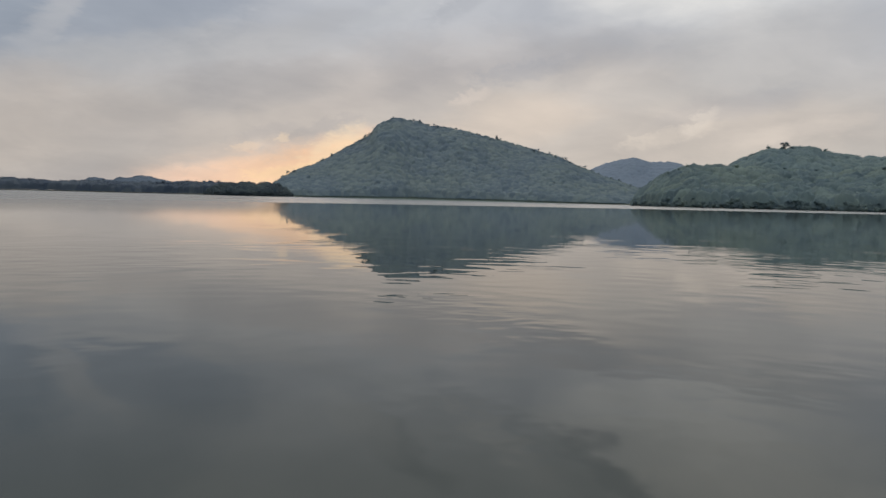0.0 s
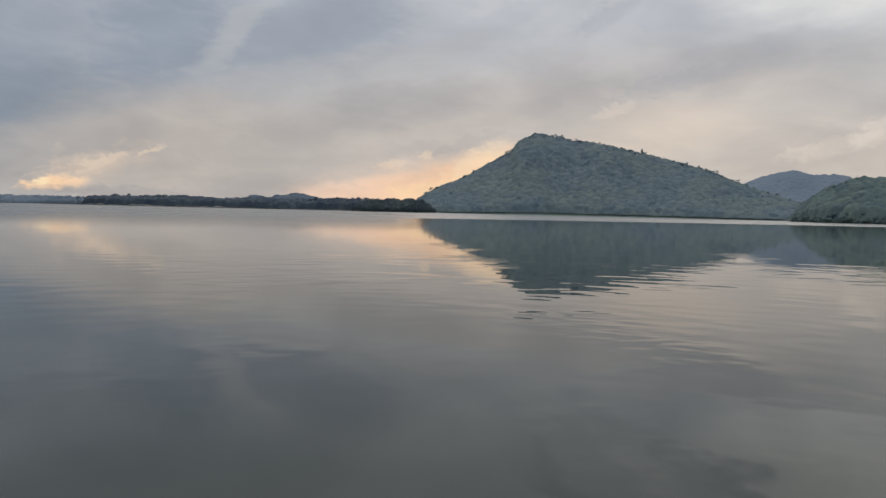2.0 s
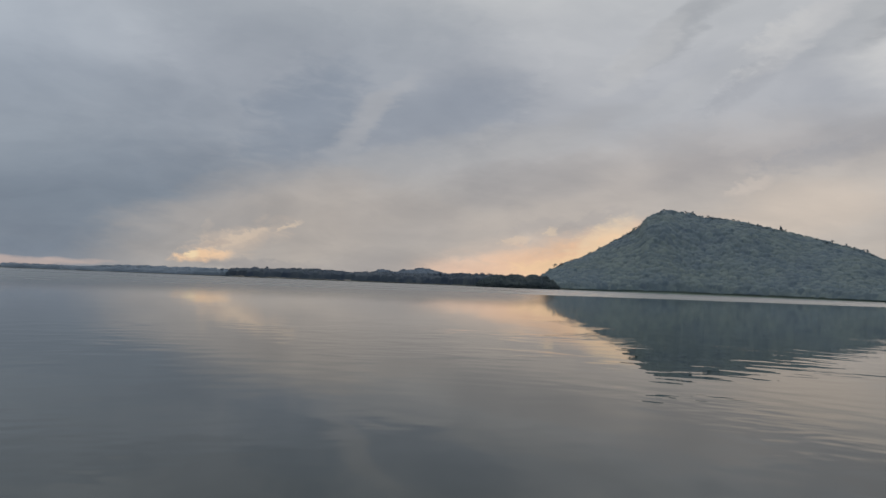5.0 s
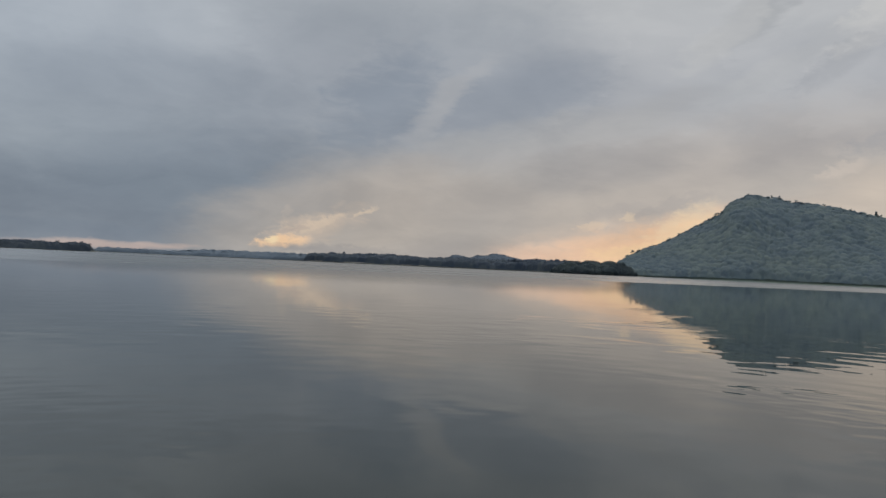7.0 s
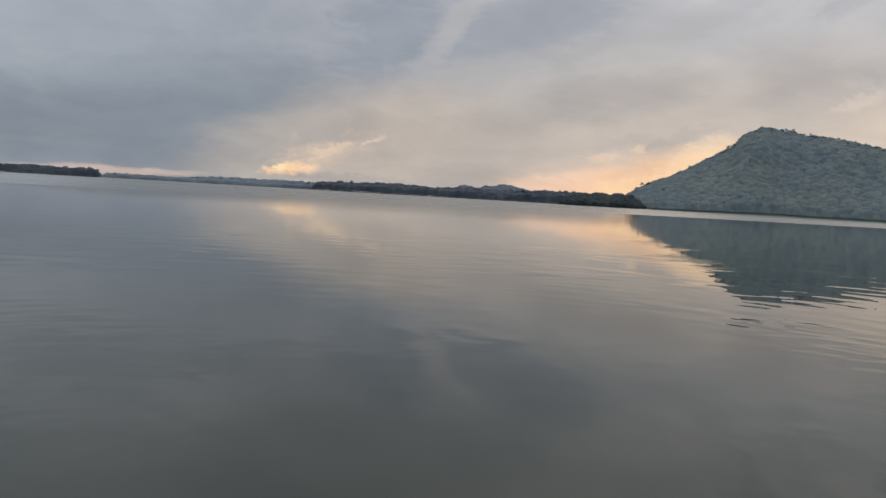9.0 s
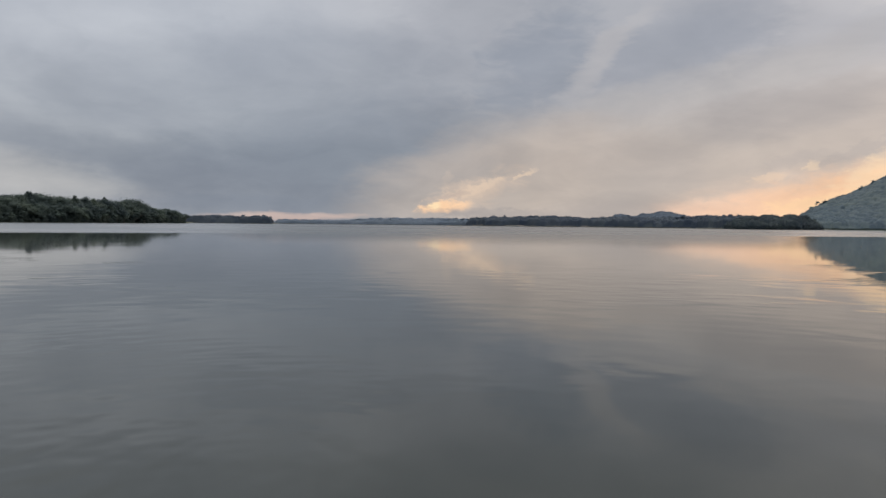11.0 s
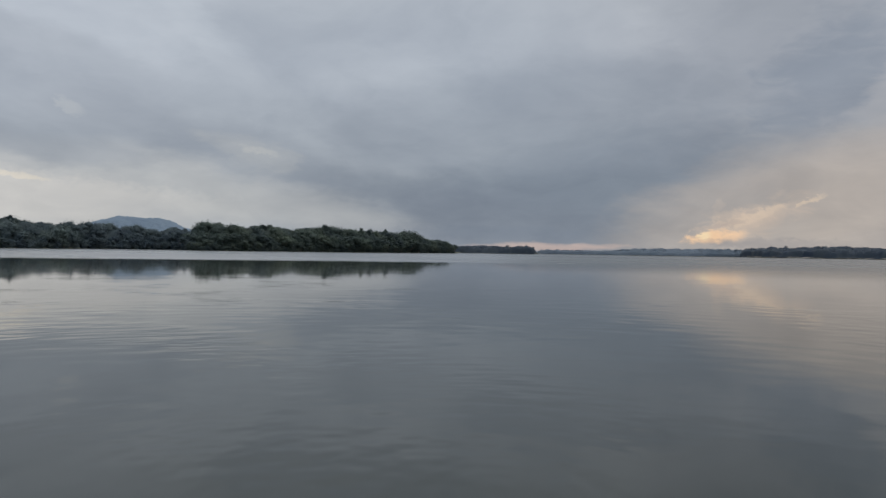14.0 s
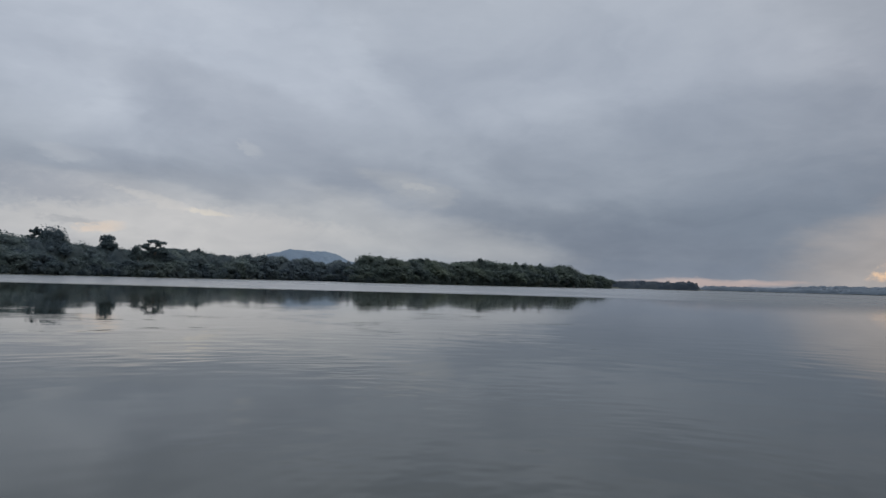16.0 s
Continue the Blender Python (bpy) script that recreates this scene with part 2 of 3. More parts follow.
    if vary:        # every crown of a closed wood has its own tone
        own = n.add("ShaderNodeAttribute", attribute_name="tone").outputs["Fac"]
        tone = n.mix(vary, tone, n.mix(own, (0.72, 0.77, 0.82, 1), (1.30, 1.25, 1.10, 1)), "MULTIPLY")
    if each:        # every tree has its own tone
        own = n.add("ShaderNodeObjectInfo").outputs["Random"]
        tone = n.mix(1.0, tone, n.mix(own, (0.74, 0.78, 0.84, 1), (1.32, 1.28, 1.14, 1)), "MULTIPLY")
    n.put(shader.inputs["Base Color"], tone)
    shader.inputs["Roughness"].default_value = 0.75
    shader.inputs["Specular IOR Level"].default_value = 0.25
    thin = n.add("ShaderNodeBsdfTranslucent")
    n.put(thin.inputs[0], tone)
    both = n.add("ShaderNodeMixShader")
    both.inputs[0].default_value = 0.46
    n.put(both.inputs[1], shader.outputs[0])
    n.put(both.inputs[2], thin.outputs[0])
    n.put(n.tree.nodes["Material Output"].inputs[0], both.outputs[0])
    return m


# thick of the near bank: leaf colours lifted and blued for haze
LEAF_NEAR = leaf_material("leaf_near", (0.070, 0.096, 0.116), (0.090, 0.122, 0.136), (0.106, 0.136, 0.132), 0.03, 0.16, vary=1.0)
LEAF_ISLE = leaf_material("leaf_isle", (0.062, 0.086, 0.088), (0.084, 0.114, 0.106), (0.108, 0.134, 0.100), 0.03, 0.16, True)
LEAF_ISLE_THICK = leaf_material("leaf_isle_thick", (0.056, 0.078, 0.084), (0.074, 0.100, 0.098), (0.092, 0.116, 0.094), 0.03, 0.16, vary=1.0)
# bank and bay trees: a little blue haze is put into the leaf colours
LEAF_TREE = leaf_material("leaf_tree", (0.074, 0.102, 0.122), (0.098, 0.134, 0.144), (0.120, 0.152, 0.140), 0.03, 0.16, True)
LEAF_BAY = leaf_material("leaf_bay", (0.068, 0.094, 0.120), (0.088, 0.118, 0.140), (0.104, 0.132, 0.142), 0.03, 0.16, vary=1.0)
LEAF_BAY_TREE = leaf_material("leaf_bay_tree", (0.072, 0.098, 0.122), (0.092, 0.124, 0.144), (0.110, 0.140, 0.146), 0.03, 0.16, True)
# spur and the hill behind: leaf colours lightened to stand in for haze
LEAF_SPUR_HAZED = leaf_material("leaf_spur_hazed", (0.118, 0.167, 0.188), (0.149, 0.203, 0.212), (0.185, 0.231, 0.199), 0.015, 0.10, vary=0.8)
LEAF_BACK_HAZED = leaf_material("leaf_back_hazed", (0.125, 0.179, 0.199), (0.149, 0.207, 0.216), (0.177, 0.229, 0.210), 0.012, 0.08, vary=0.5)
# the pointed hill's haze is mixed into its leaf tones
LEAF_HILL_HAZED = leaf_material("leaf_hill_hazed", (0.123, 0.167, 0.207), (0.147, 0.196, 0.227), (0.178, 0.222, 0.213), 0.008, 0.05, vary=0.75)
LEAF_POINT = leaf_material("leaf_point", (0.061, 0.082, 0.096), (0.073, 0.097, 0.114), (0.085, 0.108, 0.119), 0.02, 0.10, vary=1.0)
# far woods: bluish distance haze is painted into these base colours
LEAF_SHORE_HAZED = leaf_material("leaf_far_shore_hazed", (0.070, 0.092, 0.128), (0.084, 0.108, 0.146), (0.096, 0.120, 0.152), 0.008, 0.06, vary=1.0)
LEAF_LOW_HAZED = leaf_material("leaf_low_hazed", (0.104, 0.138, 0.182), (0.118, 0.154, 0.198), (0.130, 0.166, 0.204), 0.004, 0.02)
LEAF_RIDGE_HAZED = leaf_material("leaf_ridge_hazed", (0.180, 0.227, 0.283), (0.194, 0.241, 0.297), (0.208, 0.255, 0.305), 0.004, 0.02)
LEAF_RIDGE_LOW_HAZED = leaf_material("leaf_ridge_low_hazed", (0.218, 0.290, 0.372), (0.236, 0.310, 0.390), (0.254, 0.328, 0.400), 0.004, 0.02)


def earth_material():
    m, n, shader = material("earth")
    at = place(n)
    a = n.noise(at, 0.02, 5.0, 0.6)[0]
    b = n.noise(at, 0.9, 5.0, 0.65)[0]
    tone = n.mix(n.ramp(a, 0.35, 0.65), (0.040, 0.052, 0.034, 1), (0.075, 0.082, 0.055, 1))
    tone = n.mix(n.ramp(b, 0.45, 0.8), tone, (0.090, 0.078, 0.062, 1))
    n.put(shader.inputs["Base Color"], tone)
    shader.inputs["Roughness"].default_value = 0.95
    bump = n.add("ShaderNodeBump")
    bump.inputs["Strength"].default_value, bump.inputs["Distance"].default_value = 0.6, 0.3
    n.put(bump.inputs["Height"], b)
    n.put(shader.inputs["Normal"], bump.outputs[0])
    return m


def hill_floor_material(name, a, b):
    m, n, shader = material(name)
    at = place(n)
    t = n.ramp(n.noise(at, 0.03, 5.0, 0.6)[0], 0.35, 0.65)
    n.put(shader.inputs["Base Color"], n.mix(t, a + (1,), b + (1,)))
    shader.inputs["Roughness"].default_value = 0.95
    return m


def bark_material():
    m, n, shader = material("bark")
    at = place(n)
    t = n.noise(n.vec("MULTIPLY", at, (3.0, 3.0, 0.6)), 1.5, 5.0, 0.65)[0]
    n.put(shader.inputs["Base Color"], n.mix(n.ramp(t, 0.3, 0.7), (0.10, 0.085, 0.070, 1), (0.24, 0.22, 0.195, 1)))
    shader.inputs["Roughness"].default_value = 0.9
    return m


def water_material():
    """Still, turbid lake water: a mirror with slow ripples; a breeze roughens it away from the calm patch."""
    m, n, shader = material("lake_water")
    at = place(n)
    murk = n.noise(at, 0.05, 3.0, 0.5)[0]
    n.put(shader.inputs["Base Color"], n.mix(murk, (0.016, 0.021, 0.017, 1), (0.020, 0.025, 0.020, 1)))
    shader.inputs["IOR"].default_value = 1.333
    shader.inputs["Specular IOR Level"].default_value = 0.5
    # breeze; calm edge and heading sector are placed to fit the camera's view
    away = n.vec("LENGTH", n.vec("SUBTRACT", at, (196.0, -28.0, 0.0)))
    ragged = n.math("MULTIPLY", n.math("SUBTRACT", n.noise(at, 0.012, 4.0, 0.6)[0], 0.5), 16.0)
    breeze = n.ramp(n.math("ADD", away, ragged), 295.0, 305.0)
    lanes = n.ramp(n.noise(n.vec("MULTIPLY", at, (0.006, 0.02, 1)), 1.0, 4.0, 0.6)[0], 0.40, 0.62, 0.78, 1.0)
    toward = n.add("ShaderNodeSeparateXYZ")
    n.put(toward.inputs[0], at)
    heading = n.math("MULTIPLY", n.math("ARCTAN2", n.math("MULTIPLY", toward.outputs[0], -1.0), toward.outputs[1]), 57.2958)
    reach = n.math("MULTIPLY", n.ramp(heading, 11.5, 16.0), n.ramp(heading, 58.0, 50.0))     # the open water towards the far shore
    ruffled = n.math("MULTIPLY", n.math("MULTIPLY", breeze, lanes), n.math("MULTIPLY_ADD", reach, -0.7, 1.0))
    stirred = n.math("MULTIPLY", reach, n.ramp(n.vec("LENGTH", at), 38.0, 110.0, 0.0, 0.17))
    fine = n.ramp(n.vec("LENGTH", at), 18.0, 55.0, 0.012, 0.042)
    n.put(shader.inputs["Roughness"], n.math("ADD", n.math("MULTIPLY_ADD", ruffled, 0.25, fine), stirred))
    n.put(shader.inputs["Coat Weight"], ruffled)
    shader.inputs["Coat Roughness"].default_value, shader.inputs["Coat IOR"].default_value = 0.24, 1.7
    # waves a metre long: some run out from the boat, some cross them, all in patches; flurries of short ones
    split = n.add("ShaderNodeSeparateXYZ")
    n.put(split.inputs[0], n.vec("ADD", at, n.vec("MULTIPLY", n.vec("SUBTRACT", n.noise(at, 0.11, 2.0, 0.5)[1], (0.5, 0.5, 0.5)), (2.5, 2.5, 0))))
    far = n.vec("LENGTH", n.combine(split.outputs[0], split.outputs[1]))
    round_by = n.math("ARCTAN2", split.outputs[0], split.outputs[1])
    rings = n.noise(n.combine(n.math("MULTIPLY", far, 1.7), n.math("MULTIPLY", round_by, 13.0)), 1.0, 0.6, 0.4)[0]
    cross = n.noise(n.vec("MULTIPLY", at, (0.85, 1.0, 1)), 1.5, 0.8, 0.45)[0]
    swell = n.noise(at, 0.2, 1.0, 0.5)[0]
    small = n.noise(n.combine(n.math("MULTIPLY", far, 2.7), n.math("MULTIPLY", round_by, 16.0)), 1.0, 1.0, 0.5)[0]
    patch = n.ramp(n.noise(at, 0.06, 2.0, 0.5)[0], 0.36, 0.64, 0.42, 1.15)
    side = n.ramp(split.outputs[0], -14.0, 3.0, 0.8, 1.0)
    out = n.ramp(far, 17.0, 45.0, 1.0, 0.1)
    patch = n.math("MULTIPLY", patch, n.math("MULTIPLY", side, out))
    flurry = n.ramp(n.noise(at, 0.17, 3.0, 0.55)[0], 0.49, 0.59, 0.0, 0.48)
    rings = n.math("MULTIPLY", rings, n.ramp(far, 1.5, 4.0))
    small = n.math("MULTIPLY", small, n.ramp(far, 2.0, 5.0))
    waves = n.math("MULTIPLY", n.math("ADD", n.math("MULTIPLY", rings, 0.33), n.math("MULTIPLY", cross, 0.16)), patch)
    height = n.math("ADD", n.math("ADD", waves, n.math("MULTIPLY", swell, 0.14)), n.math("MULTIPLY", small, n.math("MULTIPLY", flurry, out)))
    bump = n.add("ShaderNodeBump")
    bump.inputs["Strength"].default_value, bump.inputs["Distance"].default_value = 1.0, 0.020
    n.put(bump.inputs["Height"], height)
    n.put(shader.inputs["Normal"], bump.outputs[0])
    return m


EARTH, BARK, WATER = earth_material(), bark_material(), water_material()
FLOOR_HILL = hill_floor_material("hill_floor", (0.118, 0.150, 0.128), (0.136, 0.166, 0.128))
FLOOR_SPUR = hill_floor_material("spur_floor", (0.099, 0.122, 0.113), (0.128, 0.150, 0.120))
# the ridge floor carries the same painted haze
FLOOR_RIDGE_HAZED = hill_floor_material("ridge_floor_hazed", (0.192, 0.234, 0.279), (0.213, 0.259, 0.293))

# ---------------------------------------------------------------- ground, water, hills
rng = np.random.default_rng(7)


def mesh_from(name, verts, faces):
    """A mesh from arrays of corners and of three- or four-cornered faces."""
    me = bpy.data.meshes.new(name)
    verts, faces = np.asarray(verts, float), np.asarray(faces, int)
    k = faces.shape[1]
    me.vertices.add(len(verts))
    me.vertices.foreach_set("co", verts.ravel())
    me.loops.add(faces.size)
    me.loops.foreach_set("vertex_index", faces.ravel())
    me.polygons.add(len(faces))
    me.polygons.foreach_set("loop_start", np.arange(0, faces.size, k))
    me.update(calc_edges=True)
    return me


def thing(name, me, mat, label="", category="", kind="", group="", parent=None, smooth=False):
    ob = new(name, me)
    if not me.materials:
        me.materials.append(mat)
    if smooth:
        me.polygons.foreach_set("use_smooth", np.ones(len(me.polygons), bool))
    if parent:
        ob.parent = parent
    return tagged(ob, label, category, group, kind)


def polar(turn, r):
    """x, y at r metres, turned by so many degrees to the left of +y."""
    a = np.radians(turn)
    return -np.sin(a) * r, np.cos(a) * r


def grid_faces(rows_n, cols_n, closed=False):
    i, j = np.meshgrid(np.arange(rows_n - (0 if closed else 1)), np.arange(cols_n - 1), indexing="ij")
    i2 = (i + 1) % rows_n
    return np.stack([i * cols_n + j, i * cols_n + j + 1, i2 * cols_n + j + 1, i2 * cols_n + j], -1).reshape(-1, 4)


def bumps(x, y, size, seed=0.0, octaves=3):
    """Smooth uneven heights, -1 to 1, with features of about this size."""
    out, amp = np.zeros(np.shape(x)), 1.0
    for o in range(octaves):
        k = 2 ** o / size
        for a in range(4):
            ang = a * 0.83 + o * 1.3 + seed
            out += amp * np.sin((x * np.cos(ang) + y * np.sin(ang)) * k * 4.3 + seed * 7 + a * 2.1) / 4
        amp *= 0.5
    return out


# distance of the shore by direction
SHORE = [(-180, 520), (-60, 520), (-40, 600), (-31, 640), (-19, 640), (-16, 690), (-14.6, 760), (-14.2, 1430), (0, 1500), (11, 1440),
         (13, 1190), (17.6, 1150), (18.3, 1500), (20, 1750), (36, 1850), (40, 2300), (51, 2400), (52.2, 2400), (52.5, 1300), (58.4, 1300),
         (58.6, 860), (60, 800), (62, 720), (66, 600), (75, 490), (79, 475), (80, 540), (86, 520), (87.5, 440), (93, 395), (103, 345),
         (120, 330), (150, 420), (180, 520)]


def shore(turn):
    return np.interp(turn, [a for a, _ in SHORE], [d for _, d in SHORE])


def ground():
    """One sheet: the lake bed, the beaches and the low land out to the horizon."""
    turns = np.arange(-180, 180, 0.25)
    steps = np.array([-900, -200, -60, -20, -6, 0, 3, 8, 20, 60, 150, 400, 900])
    s = shore(turns) + 2.5 * np.sin(turns * 3.1) + 1.5 * np.sin(turns * 9.7)
    r = np.clip(s[:, None] + steps[None, :], 15 + np.arange(len(steps)) * 2.0, None)
    r = np.concatenate([r, np.full((len(turns), 1), 4000.0), np.full((len(turns), 1), 4900.0)], 1)
    up = np.interp(steps, [-900, -200, -60, -6, 0, 3, 8, 20, 60, 900], [-6, -5, -3, -0.5, 0.05, 0.35, 0.7, 1.1, 1.8, 2.5])
    z = np.concatenate([np.repeat(up[None], len(turns), 0), np.full((len(turns), 2), 2.5)], 1)
    x, y = polar(turns[:, None], r)
    z = z + np.where(z > 0.3, 0.25 * bumps(x, y, 30), 0)
    verts = np.stack([x, y, z], -1).reshape(-1, 3)
    faces = grid_faces(len(turns), r.shape[1], closed=True)
    me = mesh_from("ground", verts, faces)
    # the middle of the bed
    bm = bmesh.new()
    bm.from_mesh(me)
    bm.verts.ensure_lookup_table()
    edge = [bm.verts[i * r.shape[1]] for i in range(len(turns))]
    mid = bm.verts.new((0, 0, -6.5))
    for i in range(len(edge)):
        bm.faces.new((edge[i], mid, edge[(i + 1) % len(edge)]))
    bm.normal_update()
    bmesh.ops.recalc_face_normals(bm, faces=bm.faces[:])
    bm.to_mesh(me)
    bm.free()
    return thing("ground", me, EARTH, "brown and green lake bank running out to low land", "ground", "structure", smooth=True)


def water():
    """The lake's surface."""
    rings = np.array([0.5, 3, 8, 16, 30, 60, 120, 250, 500, 1000, 2450])
    turns = np.arange(-180, 180, 5.0)
    x, y = polar(turns[:, None], rings[None])
    verts = np.concatenate([np.stack([x, y, np.zeros_like(x)], -1).reshape(-1, 3)])
    me = mesh_from("water", verts, grid_faces(len(turns), len(rings), closed=True)[:, ::-1])
    bm = bmesh.new()
    bm.from_mesh(me)
    bm.verts.ensure_lookup_table()
    bm.faces.new([bm.verts[i * len(rings)] for i in range(len(turns))])
    bmesh.ops.recalc_face_normals(bm, faces=bm.faces[:])
    if bm.faces[0].normal.z < 0:
        bmesh.ops.reverse_faces(bm, faces=bm.faces[:])
    bm.to_mesh(me)
    bm.free()
    return thing("water", me, WATER, "calm grey lake water mirroring sky and hills", "lake", "structure", smooth=True)


class Hill:
    """A hill that rises from the shore to a ridge; the ridge's height is given as a slope seen from the lake, direction by direction."""

    def __init__(self, first, last, foot, back, crest, trees, rough, seed, lead=0.6, least=0.0):
        self.lead, self.least = lead, least
        self.first, self.last, self.foot, self.back = first, last, foot, back
        self.crest, self.trees, self.rough, self.seed = crest, trees, rough, seed

    def front(self, turn):
        return np.maximum(shore(turn) + self.lead, self.least) if self.foot is None else np.full(np.shape(turn), float(self.foot))

    def ridge(self, turn):
        t = (turn - self.first) / (self.last - self.first)
        return self.front(turn) + self.back * (0.75 + 0.25 * np.sin(np.clip(t, 0, 1) * np.pi)) * (1 + 0.06 * np.sin(turn * 0.9 + self.seed))

    def height(self, turn, r):
        e = np.interp(turn, [a for a, _ in self.crest], [b for _, b in self.crest])
        ridge, front = self.ridge(turn), self.front(turn)
        top = np.maximum(ridge * np.tan(np.radians(e)) + EYE - self.trees, 0.0)
        s = (r - front) / (ridge - front)
        up = np.where(s < 1, np.clip(s, 0, 1) ** 0.92 * (1 - 0.05 * np.sin(np.clip(s, 0, 1) * np.pi * 2)), np.clip(1 - (s - 1) * 0.8, 0, 1) ** 1.3)
        x, y = polar(turn, r)
        knolls = bumps(x, y, self.rough, self.seed) * np.sin(np.clip(s / 1.6, 0, 1) * np.pi) * 0.055 * top * np.clip((1 - s) * 3, 0, 1)
        return top * up + knolls

    def mesh(self, mat, label, name="hill", kind="structure", turns_n=160, deep_n=44):
        turns = np.linspace(self.first, self.last, turns_n)
        s = np.linspace(0.0, 2.2, deep_n)
        r = self.front(turns)[:, None] + s[None] * (self.ridge(turns) - self.front(turns))[:, None]
        tt = np.repeat(turns[:, None], deep_n, 1)
        z = self.height(tt, r)
        z[:, 0] = -1.0
        z[0], z[-1], z[:, -1] = -1.0, -1.0, -1.0
        x, y = polar(tt, r)
        me = mesh_from(name, np.stack([x, y, z], -1).reshape(-1, 3), grid_faces(turns_n, deep_n)[:, ::-1])
        return thing(name, me, mat, label, "hill", kind, smooth=True)


def ico():
    bm = bmesh.new()
    bmesh.ops.create_icosphere(bm, subdivisions=1, radius=1.0)
    v = np.array([tuple(p.co) for p in bm.verts])
    f = np.array([[p.index for p in q.verts] for q in bm.faces])
    bm.free()
    return v, f


ICO_V, ICO_F = ico()


def leaf_quads(centres, outward, sizes, droop=0.3, wild=0.32):
    """One bent-free leaf clump, a small four-cornered blade, at each centre."""
    n = len(centres)
    nrm = outward + rng.normal(0, wild, (n, 3))
    nrm[:, 2] += droop
    nrm /= np.linalg.norm(nrm, axis=1)[:, None]
    a = np.cross(nrm, rng.normal(0, 1, (n, 3)))
    a /= np.linalg.norm(a, axis=1)[:, None]
    b = np.cross(nrm, a)
    s = sizes[:, None]
    c1, c2 = rng.uniform(0.6, 1.25, (n, 1)), rng.uniform(0.5, 1.0, (n, 1))
    v = np.stack([centres - a * s * c1, centres - b * s * c2 + nrm * s * 0.25, centres + a * s * c1 * 0.8, centres + b * s * c2 + nrm * s * 0.15], 1)
    return v.reshape(-1, 3), np.arange(4 * n).reshape(n, 4)


def sphere_points(n):
    v = rng.normal(0, 1, (n, 3))
    return v / np.linalg.norm(v, axis=1)[:, None]


def canopy(spots, tall, wide, leaves, leaf, lobes=3, uneven=0.2, core=0.6, squash=0.66):
    """Crowns, one at each spot, of several overlapping lobes wrapped in leaf clumps: vertices, triangles, which of these are smooth, and a number for each crown."""
    n = len(spots)
    tall = tall * np.exp(rng.normal(0, uneven, n)).clip(0.6, 1.6)
    wide = wide * rng.uniform(0.72, 1.25, n)
    m = n * lobes
    at = np.repeat(spots, lobes, 0)
    lt, lw = np.repeat(tall, lobes), np.repeat(wide, lobes)
    rank = np.arange(m) % lobes
    off = sphere_points(m) * np.array([1, 1, 0.0])
    off = np.where(rank[:, None] == 0, off * 0.1, off * rng.uniform(0.4, 0.8, (m, 1)))
    rad = np.stack([lw, lw, lw * squash], -1) * np.where(rank == 0, 0.78, rng.uniform(0.45, 0.7, m))[:, None]
    # the first lobe is the top, the last hangs low, the others stand round between
    high = np.where(rank == 0, lt - rad[:, 2], np.where(rank == lobes - 1, lt * rng.uniform(0.2, 0.45, m), lt * rng.uniform(0.5, 0.82, m)))
    centre = at + off * lw[:, None] + np.stack([0 * lt, 0 * lt, high], -1)
    d = sphere_points(m * leaves)
    d[:, 2] = np.where(d[:, 2] < -0.35, -d[:, 2], d[:, 2])
    k = np.repeat(np.arange(m), leaves)
    c = centre[k] + d * rad[k] * rng.uniform(0.7, 1.12, (m * leaves, 1))
    lv, lf = leaf_quads(c, d, rng.uniform(0.55, 1.35, m * leaves) * leaf, droop=0.7)
    faces = np.concatenate([lf[:, [0, 1, 2]], lf[:, [0, 2, 3]]])
    cv = (ICO_V[None] * rng.uniform(0.85, 1.1, (m, len(ICO_V), 1))) * (rad * core)[:, None, :] + centre[:, None, :]
    cf = (ICO_F[None] + (np.arange(m) * len(ICO_V))[:, None, None]).reshape(-1, 3)
    own = np.repeat(rng.uniform(0, 1, n), lobes)
    return (np.concatenate([lv, cv.reshape(-1, 3)]), np.concatenate([faces, cf + len(lv)]), np.arange(len(faces) + len(cf)) >= len(faces),
            np.concatenate([np.repeat(own, 4 * leaves), np.repeat(own, len(ICO_V))]))


ground()
water()

# the pointed hill across the lake
MAIN = Hill(-19, 13.4, None, 330, [(-19, 0.3), (-15, 1.16), (-13.7, 1.70), (-12.4, 2.06), (-11.4, 2.48), (-10.3, 2.89), (-9.4, 3.36), (-7.7, 3.85), (-5.9, 4.34),
            (-4.1, 4.84), (-2.6, 5.15), (-0.6, 5.59), (1.2, 5.76), (1.9, 6.0), (3.2, 6.18), (4.0, 6.25), (5.2, 5.72), (5.8, 4.98), (6.5, 4.52), (8.2, 3.52),
            (9.9, 2.6), (11.6, 1.9), (12.9, 1.15), (13.4, 0.8)], 9.0, 170, 0.4, least=1436.0)
# the wooded spur nearer by, with a higher back
SPUR = Hill(-36, -14.35, None, 135, [(-36, 2.6), (-31, 2.7), (-28, 2.5), (-25, 2.72), (-22.5, 2.82), (-20.6, 2.88), (-19.8, 2.86), (-18.9, 2.96), (-18.1, 2.78), (-17.1, 2.42), (-16.2, 1.84), (-15.2, 1.08), (-14.35, 0.4)], 9.0, 60, 1.7)
BACK = Hill(-36, -19.5, 830, 240, [(-36, 3.2), (-31.2, 3.5), (-29.6, 3.55), (-28.2, 3.84), (-26.8, 4.2), (-25.4, 4.24), (-24.1, 4.16), (-23.1, 3.8), (-21.8, 3.24), (-20.5, 2.6), (-19.5, 1.4)], 9.0, 80, 2.9)
